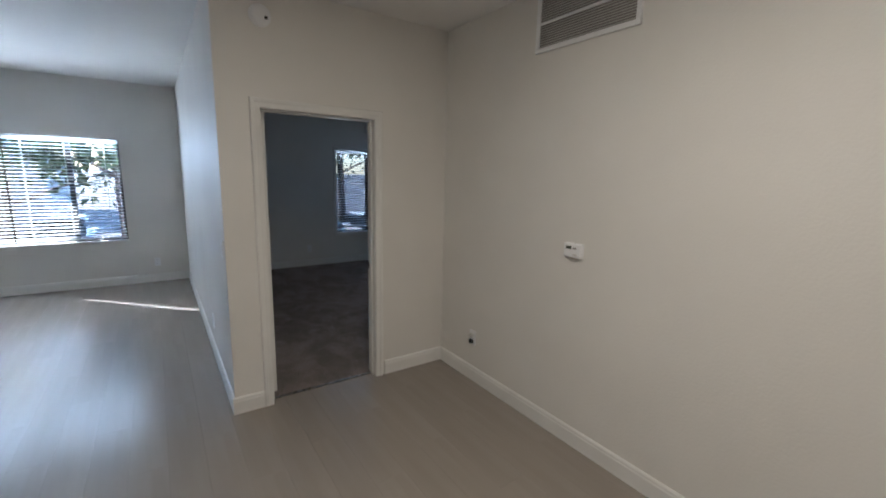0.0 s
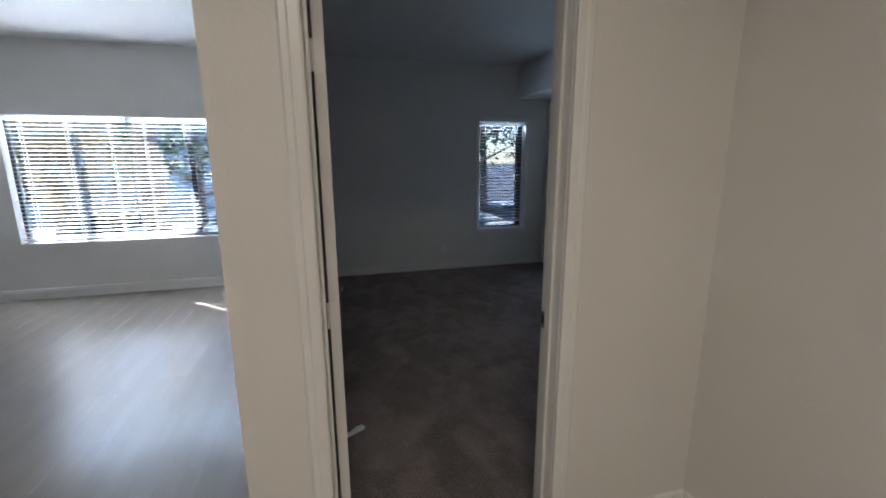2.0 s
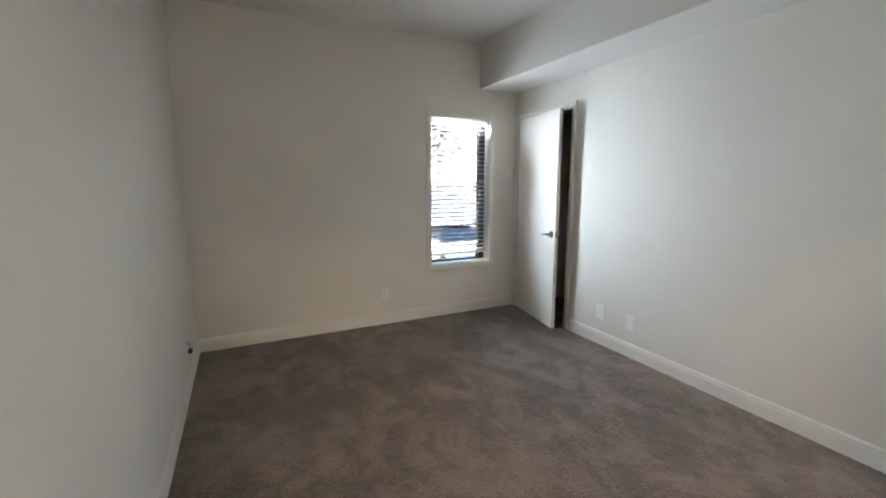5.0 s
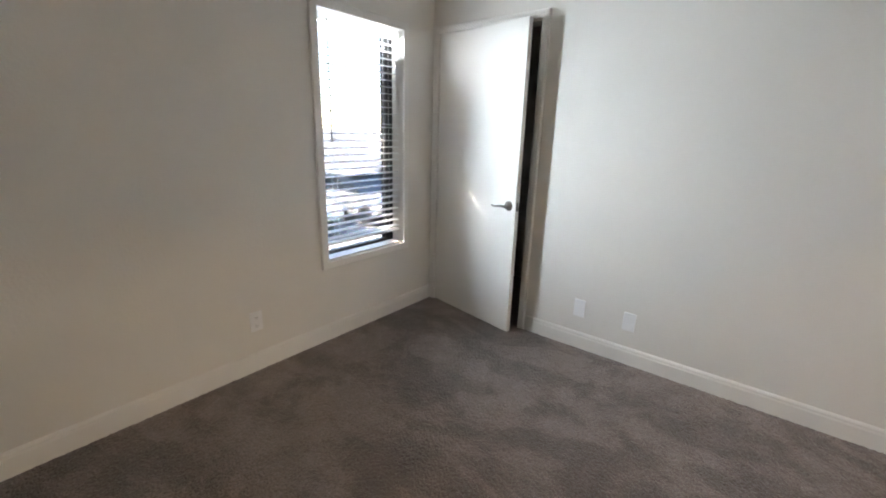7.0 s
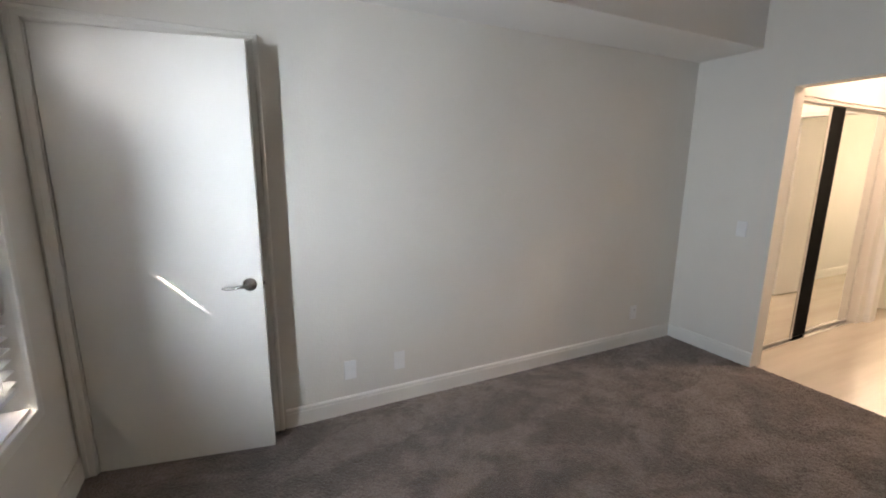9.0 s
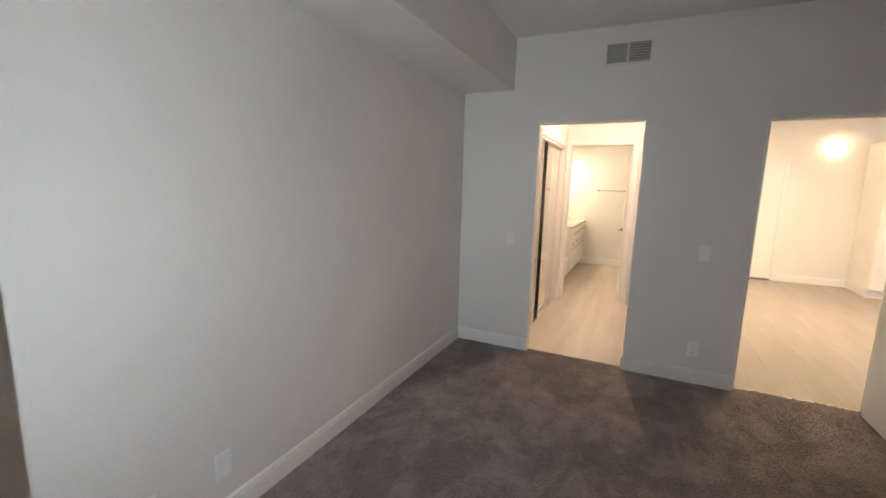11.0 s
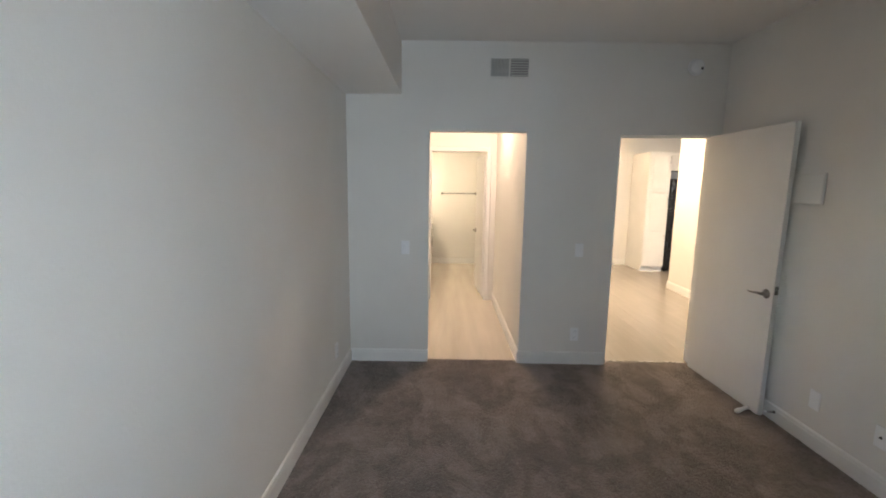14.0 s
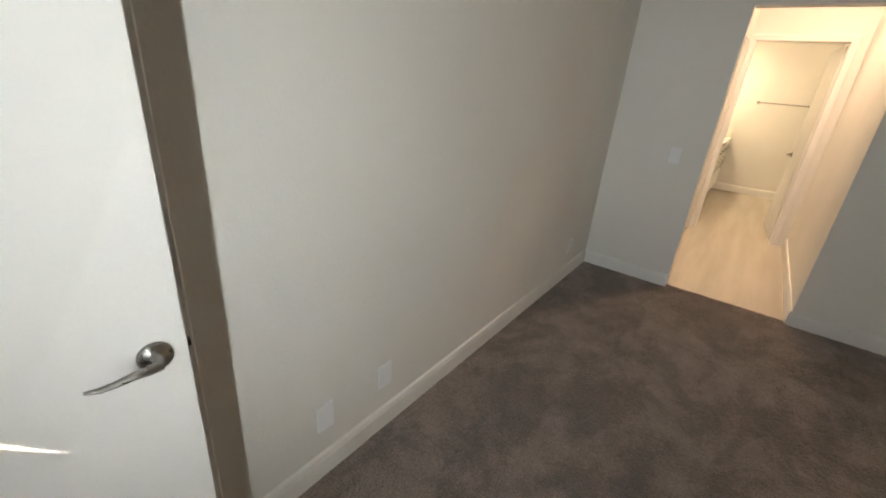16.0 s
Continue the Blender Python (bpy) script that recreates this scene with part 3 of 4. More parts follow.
def plug_outlet(m, label):
    """An outlet whose two sockets stand out as dark adapters."""
    p = wall_plate("outlet", m, label)
    a = part("adapter", box((-0.017, 0.010, 0.008), (0.017, 0.040, 0.030), 0.004, 2), vent_paint, p, "grey plug adapter")
    b = part("adapter", box((-0.017, -0.042, 0.008), (0.017, -0.012, 0.034), 0.005, 2), dark_plastic, p, "black plug adapter")
    return p


plug_outlet(faces(2.385, 2.865, 0.36, "-x"), "white outlet with grey and black plugs on the hall wall")
plug_outlet(faces(0.90, 7.0, 0.295, "+x"), "white outlet with grey and black plugs near the corner")

stat = thing("thermostat", faces(2.385, 1.945, 1.222, "-x"), "white wall thermostat with small dark display", "thermostat")
part("wall_base", box((-0.062, -0.043, 0), (0.062, 0.043, 0.006), 0.002, 1), white_plastic, stat)
part("body", box((-0.06, -0.041, 0.006), (0.06, 0.041, 0.034), 0.008, 3), white_plastic, stat)
part("display", box((-0.042, 0.008, 0.033), (-0.002, 0.026, 0.0352), 0.001, 1), grey_display, stat, "small dark display")
part("slider", box((0.006, 0.011, 0.033), (0.032, 0.020, 0.0365), 0.001, 1), filter_grey, stat, "grey switch")
part("button", box((0.010, -0.026, 0.033), (0.040, -0.018, 0.0356), 0.001, 1), vent_paint, stat)
part("lever", box((0.005, 0.041, 0.012), (0.012, 0.049, 0.018), 0.001, 1), vent_paint, stat)

vent = thing("return_vent", faces(2.385, 2.005, 2.552, "-x"), "white return-air grille with two grey filter panels", "vent")
VW, VH = 0.345, 0.165
part("backing", box((-VW + 0.02, -VH + 0.02, 0.001), (VW - 0.02, VH - 0.02, 0.006)), filter_grey, vent, "grey filter behind the grille")
for lo, hi in (((-VW, -VH, 0), (VW, -VH + 0.028, 0.018)), ((-VW, VH - 0.028, 0), (VW, VH, 0.018)), ((-VW, -VH + 0.028, 0), (-VW + 0.028, VH - 0.028, 0.018)), ((VW - 0.028, -VH + 0.028, 0), (VW, VH - 0.028, 0.018)), ((-VW + 0.028, -0.008, 0.004), (VW - 0.028, 0.008, 0.016))):
    part("frame", box(lo, hi, 0.003, 1), white_plastic, vent)
blade = bmesh.new()
add_box(blade, (-VW + 0.028, -0.0012, -0.005), (VW - 0.028, 0.0012, 0.005))
blade_mesh = bpy.data.meshes.new("blade")
blade.to_mesh(blade_mesh)
blade.free()
blade_mesh.materials.append(vent_paint)
for k in range(20):
    y = -VH + 0.036 + k * (2 * VH - 0.072) / 19
    if abs(y) > 0.011:
        s = new("slat", blade_mesh)
        s.parent = vent
        s.matrix_basis = pose(0, y, 0.010, 40, 0, 0)

grille = thing("supply_vent", faces(2.697, 3.45, 2.556, "+y"), "grey supply vent with two louvred halves", "vent")
part("frame", add_box(add_box(add_box(add_box(add_box(bmesh.new(), (-0.175, -0.088, 0), (0.175, -0.070, 0.008)), (-0.175, 0.070, 0), (0.175, 0.088, 0.008)), (-0.175, -0.070, 0), (-0.155, 0.070, 0.008)), (0.155, -0.070, 0), (0.175, 0.070, 0.008)), (-0.008, -0.070, 0), (0.008, 0.070, 0.008)), wall_paint, grille)
part("backing", box((-0.155, -0.070, 0.0006), (0.155, 0.070, 0.002)), filter_grey, grille)
half = box((-0.070, -0.002, -0.005), (0.070, 0.002, 0.005))
half_mesh = bpy.data.meshes.new("slat")
half.to_mesh(half_mesh)
half.free()
half_mesh.materials.append(vent_paint)
upright = box((-0.002, -0.068, -0.004), (0.002, 0.068, 0.004))
upright_mesh = bpy.data.meshes.new("slat")
upright.to_mesh(upright_mesh)
upright.free()
upright_mesh.materials.append(vent_paint)
for k in range(7):
    s = new("slat", half_mesh)
    s.parent = grille
    s.matrix_basis = pose(0.081, -0.06 + k * 0.02, 0.006, 35, 0, 0)
for k in range(13):
    s = new("slat", upright_mesh)
    s.parent = grille
    s.matrix_basis = pose(-0.150 + k * 0.0118, 0, 0.005, 0, 25, 0)


def detector(m):
    d = thing("smoke_detector", m, "round white smoke detector high on the wall", "smoke detector")
    part("base", add_lathe(bmesh.new(), [(0.066, 0), (0.066, 0.010), (0.060, 0.013)], 36), white_plastic, d, "", True)
    part("cover", add_lathe(bmesh.new(), [(0.058, 0.012), (0.058, 0.030), (0.050, 0.040), (0.030, 0.045), (0.004, 0.046)], 36), white_plastic, d, "", True)
    part("test_button", add_lathe(bmesh.new(), [(0.010, 0.042), (0.010, 0.048), (0.004, 0.049)], 18, Matrix.Translation((0.028, -0.018, 0))), dark_plastic, d, "small dark button", True)


detector(faces(0.975, 3.32, 2.575, "-y"))
detector(faces(1.175, 3.45, 2.575, "+y"))

chime = thing("wall_box", faces(0.90, 4.36, 1.60, "+x"), "flat white wall box behind the bedroom door", "wall box")
part("body", box((-0.13, -0.097, 0), (0.13, 0.097, 0.012), 0.004, 2), wall_paint, chime)
part("lid", box((-0.125, -0.092, 0.012), (0.125, 0.092, 0.016), 0.003, 1), wall_paint, chime)

stop = thing("door_stop", pose(0.914, 4.36, 0.075), "metal spring door stop with a white tip", "door stop")
bm = bmesh.new()
coil = [(0.006 + 0.05 * k / 70, 0.006 * math.cos(k * 0.75), 0.006 * math.sin(k * 0.75)) for k in range(71)]
add_tube(bm, coil, [0.0013] * 71, 5)
part("spring", bm, nickel, stop, "", True)
part("foot", add_lathe(bmesh.new(), [(0.011, 0), (0.011, 0.004), (0.007, 0.008)], 14, pose(0, 0, 0, 0, 90, 0)), nickel, stop, "", True)
part("tip", add_lathe(bmesh.new(), [(0.008, 0.055), (0.009, 0.060), (0.008, 0.070), (0.003, 0.072)], 14, pose(0, 0, 0, 0, 90, 0)), white_plastic, stop, "white rubber tip", True)

wedge_bm = bmesh.new()
add_tube(wedge_bm, [(0, 0, 0.006), (0.03, 0, 0.014), (0.09, 0, 0.014), (0.13, 0.004, 0.018), (0.165, 0.006, 0.016), (0.175, 0.006, 0.014)], [0.012, 0.016, 0.015, 0.020, 0.018, 0.006], 12, 0.75)
wedge = tagged(mesh_object("door_wedge", wedge_bm, white_plastic, True), "white plastic door wedge lying under the open door", "door wedge")
wedge.matrix_world = pose(0.955, 4.19, 0.006, 0, 0, 25)


# ---- corridor: mirrored sliding doors ----
slider = thing("mirror_closet_door", pose(0, 0, 0), "pair of frameless-looking mirrored sliding closet doors", "closet door")
for y0, y1, x in ((2.56, 3.088, 3.50), (1.462, 2.32, 3.53)):
    m = part("mirror_panel", box((x, y0 + 0.022, 0.03), (x + 0.006, y1 - 0.022, 1.99)), mirror_glass, slider, "mirror glass")
    for lo, hi in (((x - 0.006, y0, 0.02), (x + 0.014, y0 + 0.024, 2.0)), ((x - 0.006, y1 - 0.024, 0.02), (x + 0.014, y1, 2.0)), ((x - 0.004, y0 + 0.024, 0.02), (x + 0.012, y1 - 0.024, 0.036)), ((x - 0.004, y0 + 0.024, 1.984), (x + 0.012, y1 - 0.024, 2.0))):
        part("stile", box(lo, hi, 0.002, 1), vent_paint, m)
# Black strip stands in for the unlit closet behind the open gap
part("gap_shade", box((3.508, 2.31, 0.02), (3.529, 2.558, 2.0), 0.002, 1), shade_black, slider, "black strip painted for the shade in the gap between the panels")
part("bottom_track", box((3.475, 1.462, 0.0), (3.56, 3.088, 0.012), 0.002, 1), chrome, slider)
part("top_track", box((3.475, 1.462, 2.002), (3.56, 3.088, 2.029), 0.002, 1), trim_paint, slider)

# ---- bathroom ----
structure("wall_bath_back", wall_mesh("x", SOUTH, -1.56, 2.53, 4.17, 0, CEIL), wall_paint, "off-white back wall of the bathroom with towel bar", "wall")
baseboard((2.53 + T, -1.56), (3.57, -1.56), (0, 1))

vanity = thing("vanity_cabinet", pose(3.52, -1.555, 0), "cream vanity cabinet with drawers and bar pulls", "vanity")
part("toe_kick", box((0.06, 0.0, 0.0), (0.645, 1.58, 0.1)), trim_paint, vanity)
part("body", box((0.0, 0.0, 0.1), (0.645, 1.59, 0.83), 0.002, 1), trim_paint, vanity)
for k in range(4):
    y0 = 0.015 + k * 0.394
    dr = part("drawer", box((-0.018, y0, 0.645), (0.0, y0 + 0.38, 0.815), 0.004, 2), trim_paint, vanity)
    dd = part("cabinet_door", box((-0.018, y0, 0.12), (0.0, y0 + 0.38, 0.63), 0.004, 2), trim_paint, vanity)
    part("panel", box((-0.022, y0 + 0.05, 0.17), (-0.016, y0 + 0.33, 0.58), 0.004, 1), trim_paint, dd)
    for owner, pts in ((dr, [(-0.018, y0 + 0.13, 0.73), (-0.045, y0 + 0.14, 0.73), (-0.045, y0 + 0.24, 0.73), (-0.018, y0 + 0.25, 0.73)]), (dd, [(-0.018, y0 + 0.34, 0.47), (-0.045, y0 + 0.34, 0.48), (-0.045, y0 + 0.34, 0.58), (-0.018, y0 + 0.34, 0.59)])):
        part("handle", add_tube(bmesh.new(), pts, [0.005] * 4, 8), nickel, owner)
top = thing("countertop", pose(3.50, -1.558, 0.83), "pale stone vanity top with backsplash", "countertop")
part("slab", box((-0.01, 0, 0), (0.668, 1.61, 0.04), 0.004, 2), stone_top, top)
part("backsplash", box((0.648, 0, 0.04), (0.668, 1.61, 0.14), 0.003, 1), stone_top, top)
part("side_splash", box((0.0, 0, 0.04), (0.648, 0.02, 0.14), 0.003, 1), stone_top, top)
tap = thing("tap", pose(4.08, -0.75, 0.87), "chrome basin tap on the vanity top", "tap")
part("spout", add_tube(bmesh.new(), [(0, 0, 0), (0, 0, 0.10), (-0.03, 0, 0.14), (-0.08, 0, 0.14), (-0.11, 0, 0.11)], [0.02, 0.014, 0.012, 0.011, 0.010], 12), chrome, tap, "", True)
part("lever", add_tube(bmesh.new(), [(0.01, 0, 0.10), (0.02, 0, 0.15), (-0.02, 0, 0.18)], [0.008, 0.007, 0.005], 8), chrome, tap, "", True)
glass = thing("bathroom_mirror", pose(4.164, -0.76, 1.44), "frameless wall mirror above the vanity", "mirror")
part("pane", box((-0.004, -0.75, -0.43), (0.003, 0.75, 0.43), 0.001, 1), mirror_glass, glass)
light = thing("vanity_light", pose(4.165, -0.82, 2.06), "vanity light bar with three glowing bell shades", "light")
part("back_plate", box((-0.03, -0.55, -0.05), (0.003, 0.55, 0.05), 0.006, 2), nickel, light)
for y in (-0.42, 0.0, 0.42):
    part("shade", add_lathe(bmesh.new(), [(0.025, 0.05), (0.035, 0.03), (0.05, -0.03), (0.062, -0.07), (0.058, -0.07), (0.02, 0.04)], 20, Matrix.Translation((-0.10, y, 0.0))), shade_glow, light, "lit frosted glass shade", True)
    part("arm", add_tube(bmesh.new(), [(-0.02, y, 0.02), (-0.06, y, 0.06), (-0.10, y, 0.05)], [0.008] * 3, 8), nickel, light)
vl = bpy.data.lights.new("vanity_lamp", "AREA")
vl.shape, vl.size, vl.size_y, vl.energy, vl.color = "RECTANGLE", 1.0, 0.12, 0.24, (1.0, 0.86, 0.64)
vlo = new("vanity_lamp", vl)
vlo.matrix_world = look((3.98, -0.82, 1.95), (3.2, -0.82, 1.2))

bar = thing("towel_bar", pose(2.955, -1.56, 1.449), "satin metal towel bar on the bathroom wall", "towel bar")
part("rod", add_tube(bmesh.new(), [(-0.33, 0.055, 0), (0.33, 0.055, 0)], [0.008, 0.008], 10), nickel, bar, "", True)
for x in (-0.335, 0.335):
    part("bracket", add_lathe(bmesh.new(), [(0.024, 0.0), (0.024, 0.006), (0.013, 0.014), (0.013, 0.060), (0.010, 0.066)], 16, Matrix.Translation((x, 0, 0)) @ pose(0, 0, 0, -90)), nickel, bar, "", True)

loo = thing("toilet", pose(4.16, 0.52, 0), "white porcelain toilet beside the vanity", "toilet")
part("tank", box((-0.20, -0.22, 0.38), (-0.005, 0.22, 0.74), 0.025, 3), porcelain, loo)
part("tank_lid", box((-0.21, -0.23, 0.742), (-0.002, 0.23, 0.78), 0.012, 2), porcelain, loo)
bowl = bmesh.new()
rings = []
for r, z, back in ((0.11, 0.0, 0.22), (0.10, 0.05, 0.22), (0.11, 0.18, 0.24), (0.17, 0.32, 0.25), (0.185, 0.385, 0.26), (0.18, 0.395, 0.26)):
    rings.append([bowl.verts.new((-0.44 - back * 1.0 * math.cos(a) * (1.0 if math.cos(a) > 0 else 0.9), r * math.sin(a), z)) for a in (2 * math.pi * k / 28 for k in range(28))])
for a, b in zip(rings, rings[1:]):
    for k in range(28):
        bowl.faces.new((a[k], a[(k + 1) % 28], b[(k + 1) % 28], b[k]))
bowl.faces.new(rings[0])
bowl.faces.new(rings[-1])
part("bowl", bowl, porcelain, loo, "", True)
seat = bmesh.new()
add_lathe(seat, [(0.175, 0.0), (0.185, 0.006), (0.185, 0.020), (0.170, 0.028), (0.05, 0.03)], 28, Matrix.Translation((-0.44, 0, 0.396)) @ Matrix.Diagonal((1.38, 1.0, 1.0, 1)))
part("seat_lid", seat, white_plastic, loo, "closed white lid", True)

# ---- kitchen ----
front = thing("door_4", pose(0.42, SOUTH + 0.004, 0), "white front door with a dark sweep at its foot", "door", kind="structure")
part("leaf", box((0.0, 0.0, 0.025), (0.92, 0.03, 2.03), 0.003, 1), door_paint, front)
part("door_sweep", box((0.0, 0.002, 0.003), (0.92, 0.034, 0.026), 0.002, 1), dark_plastic, front, "dark rubber sweep")
part("door_casing", casing_mesh("x", 0.0, 1, -0.01, 0.93, 0, 2.04, DOOR_CASING), trim_paint, front)
pantry = thing("pantry_cabinet", pose(-1.02, -1.695, 0), "tall white panelled pantry cabinet beside the fridge", "cabinet")
part("toe_kick", box((0.0, 0.0, 0), (0.42, 0.68, 0.1)), trim_paint, pantry)
part("body", box((0.0, 0.0, 0.1), (0.42, 0.72, 2.28), 0.003, 1), trim_paint, pantry)
for z0, z1 in ((0.12, 0.78), (0.80, 1.50), (1.52, 2.26)):
    dd = part("cabinet_door", box((0.008, 0.722, z0), (0.412, 0.742, z1), 0.004, 2), trim_paint, pantry)
    part("panel", box((0.07, 0.74, z0 + 0.07), (0.35, 0.748, z1 - 0.07), 0.006, 1), trim_paint, dd)
    part("handle", add_tube(bmesh.new(), [(0.04, 0.742, z1 - 0.18), (0.04, 0.77, z1 - 0.17), (0.04, 0.77, z1 - 0.07), (0.04, 0.742, z1 - 0.06)], [0.005] * 4, 8), nickel, dd)
fridge = thing("fridge", pose(-1.80, -1.69, 0), "tall black refrigerator with two doors", "fridge")
part("body", box((0.0, 0.0, 0.02), (0.76, 0.70, 1.79), 0.008, 2), black_gloss, fridge)
for z0, z1 in ((0.05, 1.18), (1.19, 1.785)):
    dd = part("door", box((0.002, 0.702, z0), (0.758, 0.765, z1), 0.012, 3), black_gloss, fridge)
    part("handle", add_tube(bmesh.new(), [(0.70, 0.765, (z0 + z1) / 2 - 0.2), (0.70, 0.80, (z0 + z1) / 2 - 0.18), (0.70, 0.80, (z0 + z1) / 2 + 0.18), (0.70, 0.765, (z0 + z1) / 2 + 0.2)], [0.010] * 4, 8), black_gloss, dd)
for x in (0.06, 0.70):
    for y in (0.06, 0.64):
        part("foot", add_cylinder(bmesh.new(), Matrix.Translation((x, y, 0.012)), 0.02, 0.02, 0.024, 10), dark_plastic, fridge)
upper = thing("wall_cabinet", pose(-1.80, -1.698, 1.94), "white wall cabinet above the refrigerator", "cabinet")
part("body", box((0.0, 0.0, 0), (0.775, 0.60, 0.34), 0.003, 1), trim_paint, upper)
for x in (0.005, 0.392):
    part("cabinet_door", box((x, 0.602, 0.005), (x + 0.378, 0.62, 0.335), 0.004, 2), trim_paint, upper)
sconce = thing("wall_light", pose(-0.19, SOUTH, 2.23), "small glowing wall light on the kitchen wall", "light")
part("back_plate", add_lathe(bmesh.new(), [(0.05, -0.004), (0.05, 0.012), (0.03, 0.02)], 20, pose(0, 0, 0, -90)), nickel, sconce, "", True)
part("globe", add_lathe(bmesh.new(), [(0.02, -0.06), (0.045, -0.045), (0.06, 0.0), (0.045, 0.045), (0.02, 0.06)], 20, Matrix.Translation((0, 0.08, 0))), shade_glow, sconce, "lit frosted globe", True)


# ---- outside ----
GROUND = -1.6
structure("ground", box((-400, -300, GROUND - 0.5), (400, 700, GROUND)), asphalt, "worn grey asphalt car park reaching far off", "ground")
structure("lawn", box((-40, 7.84, GROUND), (40, 12.6, GROUND + 0.12), 0.03), lawn, "strip of lawn beside the building", "lawn")
structure("pavement", box((-40, 12.6, GROUND), (40, 14.2, GROUND + 0.14), 0.02), concrete, "pale concrete footpath with kerb", "pavement")


def leaves(bm, rng, centre, spread, count, size, gap=None):
    for _ in range(count):
        while True:
            v = Vector((rng.uniform(-1, 1), rng.uniform(-1, 1), rng.uniform(-1, 1)))
            if 0.2 < v.length < 1:
                break
        p = Vector(centre) + Vector((v.x * spread[0], v.y * spread[1], v.z * spread[2]))
        # keeps a straight lane free of leaves for a streak of sun
        if gap is not None and (p - gap[0]).cross(gap[1]).length < gap[2]:
            continue
        m = Matrix.Translation(p) @ Euler((rng.uniform(0, 6.3), rng.uniform(0, 6.3), rng.uniform(0, 6.3))).to_matrix().to_4x4()
        s = size * rng.uniform(0.6, 1.4)
        bm.faces.new([bm.verts.new(m @ Vector(q)) for q in ((-s, 0, 0), (0, -s * 0.45, s * 0.1), (s, 0, 0), (0, s * 0.45, s * 0.1))])


def tree(x, y, height, radius, crown_mat, label, seed, low=0.35, wide=0.30, gap=None, count=230):
    rng = random.Random(seed)
    t = thing("tree", pose(x, y, GROUND), label, "tree")
    bm = bmesh.new()
    bend = rng.uniform(-0.3, 0.3)
    add_tube(bm, [(0, 0, 0), (bend * 0.3, 0, height * 0.3), (bend * 0.6, 0.1, height * 0.6), (bend, 0.1, height * 0.92)], [radius * 1.3, radius, radius * 0.75, radius * 0.2], 12)
    crown = bmesh.new()
    for k in range(11):
        a, z = k * 2.4 + rng.uniform(-0.4, 0.4), height * (low + (0.92 - low) * k / 10)
        reach = height * (wide - wide * 0.06 * k) * rng.uniform(0.7, 1.2)
        end = (math.cos(a) * reach, math.sin(a) * reach, z + reach * 0.45)
        add_tube(bm, [(bend * 0.6, 0, z), tuple(0.5 * e + 0.5 * f for e, f in zip((bend * 0.6, 0, z + 0.1), end)), end], [radius * 0.4, radius * 0.25, radius * 0.06], 7)
        leaves(crown, rng, end, (reach * 0.6 + 0.3, reach * 0.6 + 0.3, reach * 0.4 + 0.25), count, 0.16, gap)
    part("trunk", bm, bark, t, "", True)
    part("crown", crown, crown_mat, t)
    return t


tree(-2.0, 10.8, 7.5, 0.20, foliage, "tall tree with reddish trunk beside the building", 4, 0.55, 0.15)
tree(-6.5, 13.5, 6.0, 0.2, autumn, "large tree with thin brownish crown", 6, 0.3, 0.36)
tree(-10.0, 19.0, 8.0, 0.24, foliage, "green tree by the car park", 31, 0.25, 0.36)
tree(-4.0, 21.0, 7.0, 0.2, foliage, "green tree by the car park", 33, 0.25, 0.36)
tree(-15.0, 23.0, 9.0, 0.24, autumn, "large tree with thin brownish crown", 35, 0.25, 0.36)
# Added to block the sun from the bedroom window, but for one streak
tree(-7.3, 18.4, 17.0, 0.26, foliage, "added very tall leafy tree, crown out of view, shading the bedroom window", 51, 0.62, 0.10, (Vector((11.25, -11.3, 2.43)), Vector((-0.57, 0.575, 0.588)).normalized(), 0.2), 620)
tree(-0.5, 17.0, 7.0, 0.16, foliage, "green tree by the car park", 9)
tree(6.2, 24.0, 7.5, 0.2, foliage, "green tree by the car park", 12)
tree(10.5, 27.0, 9.0, 0.22, autumn, "large tree with thin brownish crown", 14)
tree(1.5, 26.0, 8.0, 0.2, foliage, "green tree by the car park", 21)


def shrub(x, y, r, mat, seed):
    rng = random.Random(seed)
    bm = bmesh.new()
    for _ in range(6):
        leaves(bm, rng, (rng.uniform(-0.5, 0.5) * r, rng.uniform(-0.5, 0.5) * r, r * rng.uniform(0.3, 0.8)), (r * 0.6, r * 0.6, r * 0.5), 90, 0.09)
    for _ in range(5):
        a = rng.uniform(0, 6.3)
        add_tube(bm, [(0, 0, 0), (math.cos(a) * r * 0.5, math.sin(a) * r * 0.5, r * 0.9)], [0.02, 0.008], 5)
    ob = tagged(mesh_object("shrub", bm, mat), "leafy green shrub on the lawn", "shrub", "shrubs on the lawn")
    ob.matrix_world = pose(x, y, GROUND + 0.11)


for k, (x, y, r) in enumerate(((-3.6, 10.2, 1.0), (-0.4, 10.6, 1.25), (0.9, 11.2, 1.1), (-5.0, 11.0, 1.2), (3.2, 11.8, 0.8))):
    shrub(x, y, r, foliage, 40 + k)


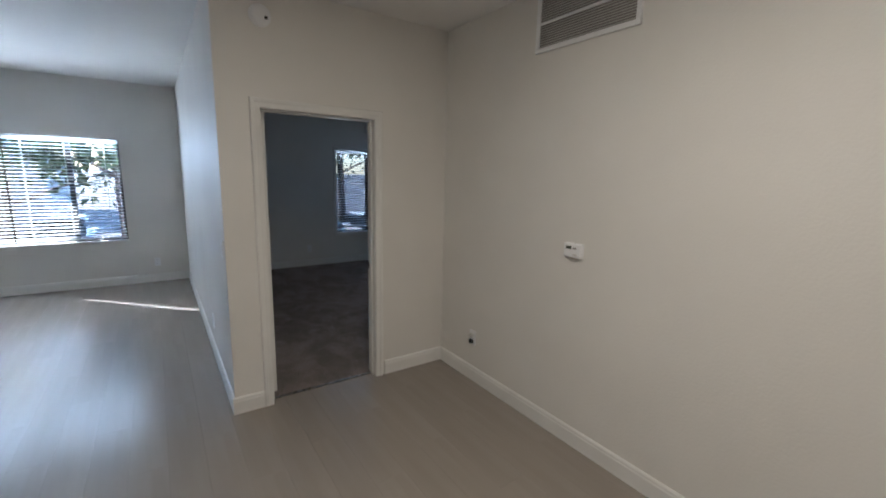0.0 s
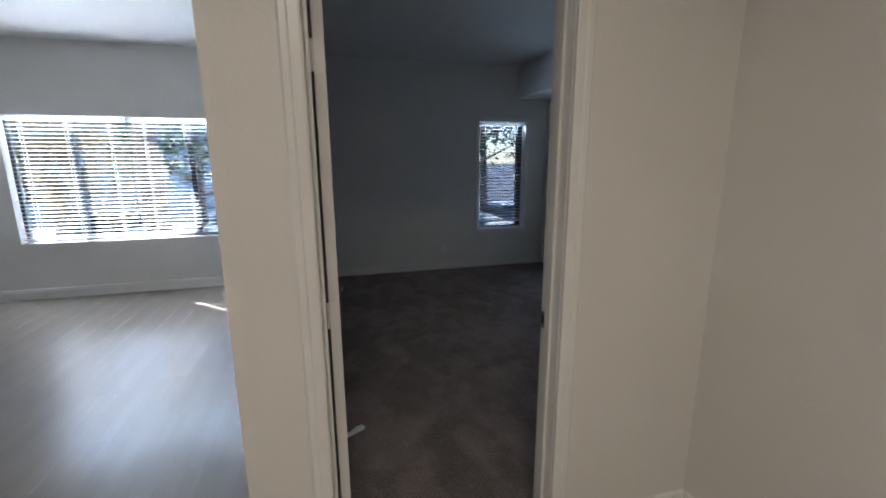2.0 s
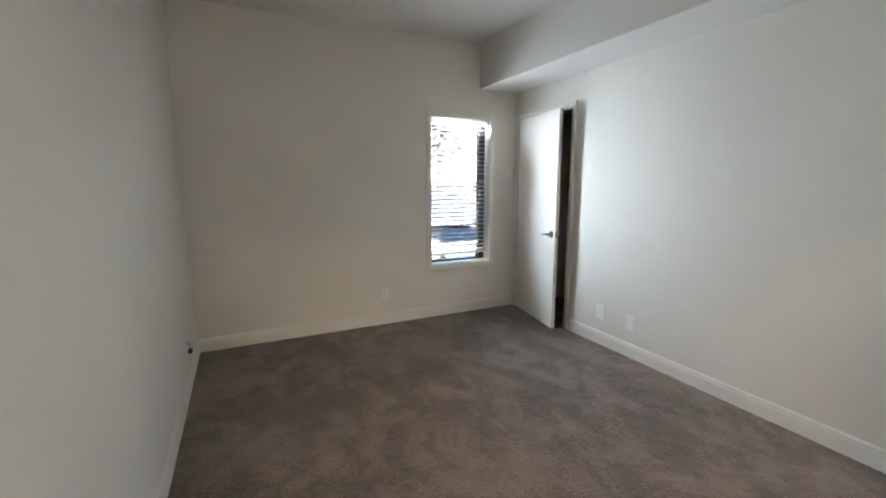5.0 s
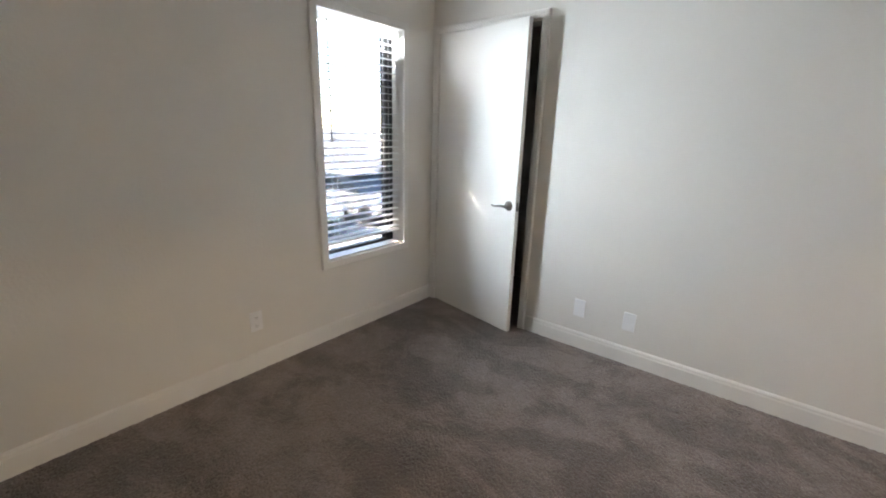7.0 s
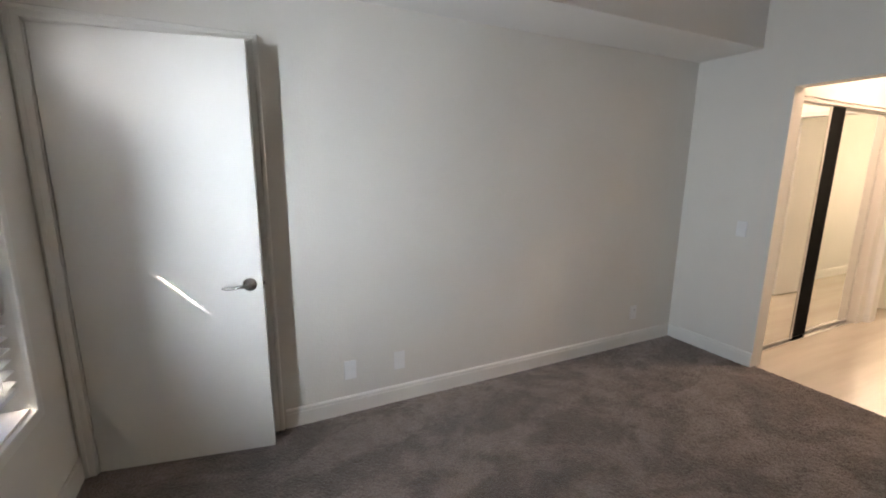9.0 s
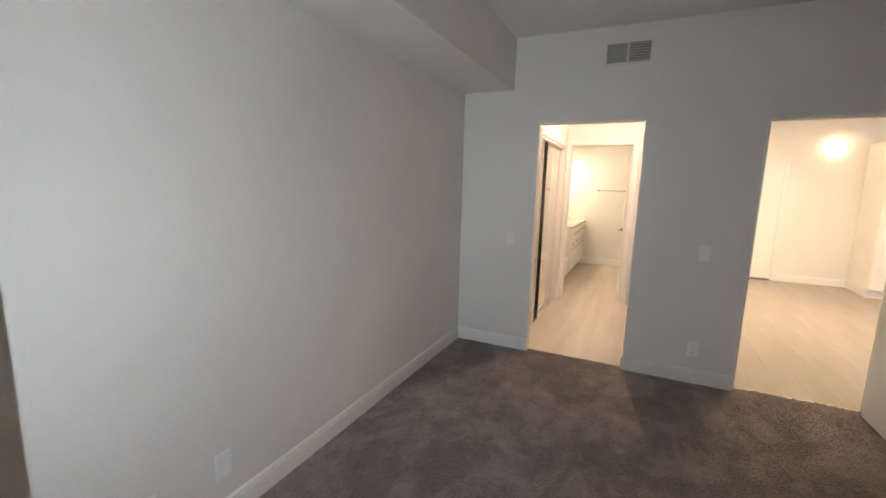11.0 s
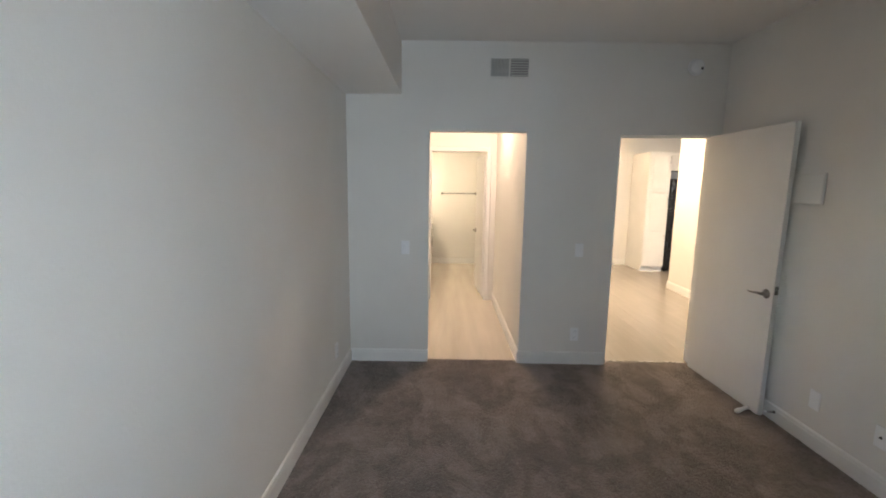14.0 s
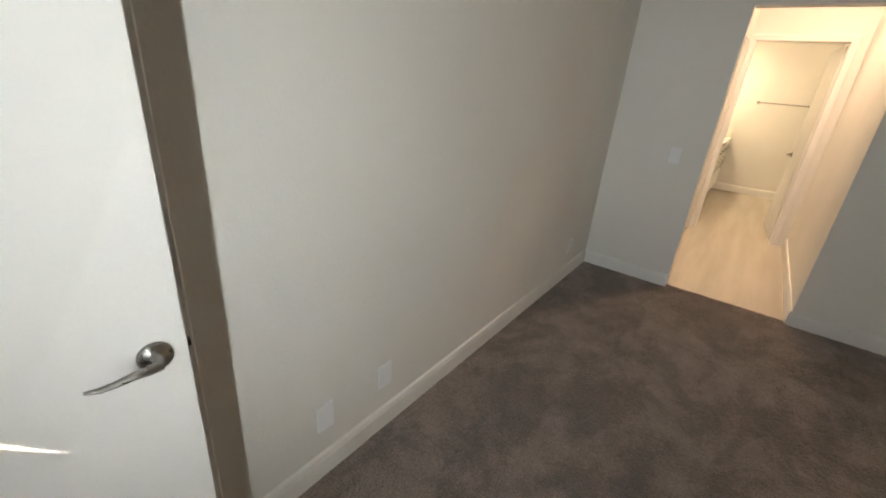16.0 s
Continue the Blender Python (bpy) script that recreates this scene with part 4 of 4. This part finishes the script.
def car(m, paint, label, group=""):
    """A parked saloon: lofted body, glazed cabin, wheels, lamps."""
    c = thing("car", m, label, "car", group)
    side = [(-2.15, 0.45), (-2.18, 0.68), (-1.95, 0.85), (-0.95, 0.95), (1.35, 0.98), (2.05, 0.92), (2.2, 0.72), (2.15, 0.42), (1.6, 0.25), (-1.6, 0.25)]
    cabin = [(-1.0, 0.94), (-0.35, 1.40), (0.15, 1.47), (0.95, 1.43), (1.65, 0.97)]

    def loft(profile, rows):
        bm = bmesh.new()
        rings = [[bm.verts.new((x, y, 0.97 + (z - 0.97) * k if k < 1 else z)) for x, z in profile] for y, k in rows]
        for a, b in zip(rings, rings[1:]):
            for i in range(len(a)):
                bm.faces.new((a[i], a[(i + 1) % len(a)], b[(i + 1) % len(a)], b[i]))
        bm.faces.new(rings[0])
        bm.faces.new(rings[-1])
        return bm

    body = part("body", loft(side, ((-0.88, 0.9), (-0.80, 1), (0.80, 1), (0.88, 0.9))), paint, c)
    part("glasshouse", loft(cabin, ((-0.72, 0.85), (-0.66, 1), (0.66, 1), (0.72, 0.85))), car_glass, c, "dark car windows")
    part("roof", box((-0.42, -0.62, 1.43), (0.92, 0.62, 1.50), 0.03, 2), paint, c)
    for x in (-1.4, 1.35):
        for y in (-0.80, 0.80):
            w = part("wheel", add_cylinder(bmesh.new(), Matrix.Translation((x, y, 0.32)) @ pose(0, 0, 0, 90), 0.32, 0.32, 0.22, 24), tyre_rubber, c)
            part("rim", add_cylinder(bmesh.new(), Matrix.Translation((x, y * 1.10, 0.32)) @ pose(0, 0, 0, 90), 0.2, 0.2, 0.07, 16), chrome, w)
    for y in (-0.6, 0.6):
        part("headlight", box((-2.19, y - 0.17, 0.64), (-2.0, y + 0.17, 0.76), 0.03, 2), porcelain, c)
        part("tail_light", box((2.06, y - 0.17, 0.70), (2.21, y + 0.17, 0.84), 0.03, 2), car_red, c)
    return c


for x, y, turn, paint, label in (
    (5.2, 17.0, 92, car_silver, "silver saloon car parked in the lot"),
    (8.1, 17.3, 88, car_white, "white saloon car parked in the lot"),
    (11.0, 17.0, 90, car_silver, "silver saloon car parked in the lot"),
    (13.8, 17.2, 91, car_white, "white saloon car parked in the lot"),
    (16.6, 17.0, 89, car_red, "red saloon car parked in the lot"),
    (-6.0, 18.5, 90, car_white, "white saloon car parked in the lot"),
    (-2.4, 19.5, 91, car_silver, "silver saloon car parked in the lot"),
    (4.5, 27.5, 270, car_silver, "silver saloon car parked in the lot"),
    (7.6, 28.0, 270, car_white, "white saloon car parked in the lot"),
):
    car(pose(x, y, GROUND, 0, 0, turn), paint, label, "parked cars")


def house(x, y, w, d, h, wall_mat, label):
    b = thing("apartment_building", pose(x, y, GROUND), label, "building")
    part("wall", wall_mesh("x", 0, 0.3, -w / 2, w / 2, 0, h, [(u - 0.6, u + 0.6, z + 0.9, z + 2.2) for z in (0, 3.0) for u in [-w / 2 + 2.2 + 3.4 * k for k in range(int((w - 2) / 3.4))]]), wall_mat, b)
    part("core", box((-w / 2, 0.34, 0), (w / 2, d, h)), wall_mat, b)
    roof = bmesh.new()
    v = [roof.verts.new(p) for p in ((-w / 2 - 0.5, -0.6, h), (w / 2 + 0.5, -0.6, h), (w / 2 + 0.5, d + 0.6, h), (-w / 2 - 0.5, d + 0.6, h), (-w / 2 + 2, d / 2, h + 2.2), (w / 2 - 2, d / 2, h + 2.2))]
    for f in ((0, 1, 5, 4), (1, 2, 5), (2, 3, 4, 5), (3, 0, 4), (3, 2, 1, 0)):
        roof.faces.new([v[i] for i in f])
    part("roof", roof, roof_tile, b)
    for z in (0, 3.0):
        for k in range(int((w - 2) / 3.4)):
            u = -w / 2 + 2.2 + 3.4 * k
            wd = part("window", add_box(add_box(add_box(bmesh.new(), (u - 0.6, 0.05, z + 0.9), (u - 0.54, 0.12, z + 2.2)), (u + 0.54, 0.05, z + 0.9), (u + 0.6, 0.12, z + 2.2)), (u - 0.03, 0.05, z + 0.9), (u + 0.03, 0.12, z + 2.2)), trim_paint, b)
            part("pane", box((u - 0.6, 0.13, z + 0.9), (u + 0.6, 0.14, z + 2.2)), car_glass, wd)


house(-17, 33, 24, 10, 6.2, stucco_blue, "two-storey grey apartment building beyond the trees")
house(14, 85, 26, 12, 6.2, stucco_blue, "two-storey grey apartment building across the car park")
house(-30, 75, 22, 12, 6.2, stucco, "two-storey beige apartment building across the car park")

# ---- planks of the living room and hall floor ----
PW, PL = 0.182, 1.22
plank_bm = box((0.0002, 0.0002, -0.012), (PW - 0.0002, PL - 0.0002, 0.0), 0.0005, 1)
plank_mesh = bpy.data.meshes.new("plank")
plank_bm.to_mesh(plank_mesh)
plank_bm.free()
plank_mesh.materials.append(plank_wood)


def cut_plank(x0, x1, y0, y1):
    if x1 - x0 < 0.01 or y1 - y0 < 0.01:
        return
    if abs(x1 - x0 - PW) < 1e-4 and abs(y1 - y0 - PL) < 1e-4:
        p = new("plank", plank_mesh)
    else:
        bm = box((0.0002, 0.0002, -0.012), (x1 - x0 - 0.0002, y1 - y0 - 0.0002, 0.0), 0.0005, 1)
        p = mesh_object("plank", bm, plank_wood)
    p.parent = floor
    p.matrix_basis = pose(x0, y0, 0)


rows = int(math.ceil((2.385 - WEST) / PW))
for i in range(rows):
    x0, x1 = WEST + i * PW, min(WEST + (i + 1) * PW, 2.385)
    y = SOUTH - ((i * 0.437) % 1.0) * PL
    while y < NORTH:
        stop_y = NORTH if x0 < 0.70 else 3.40
        cut_plank(x0, x1, max(y, SOUTH), min(y + PL, stop_y))
        y += PL
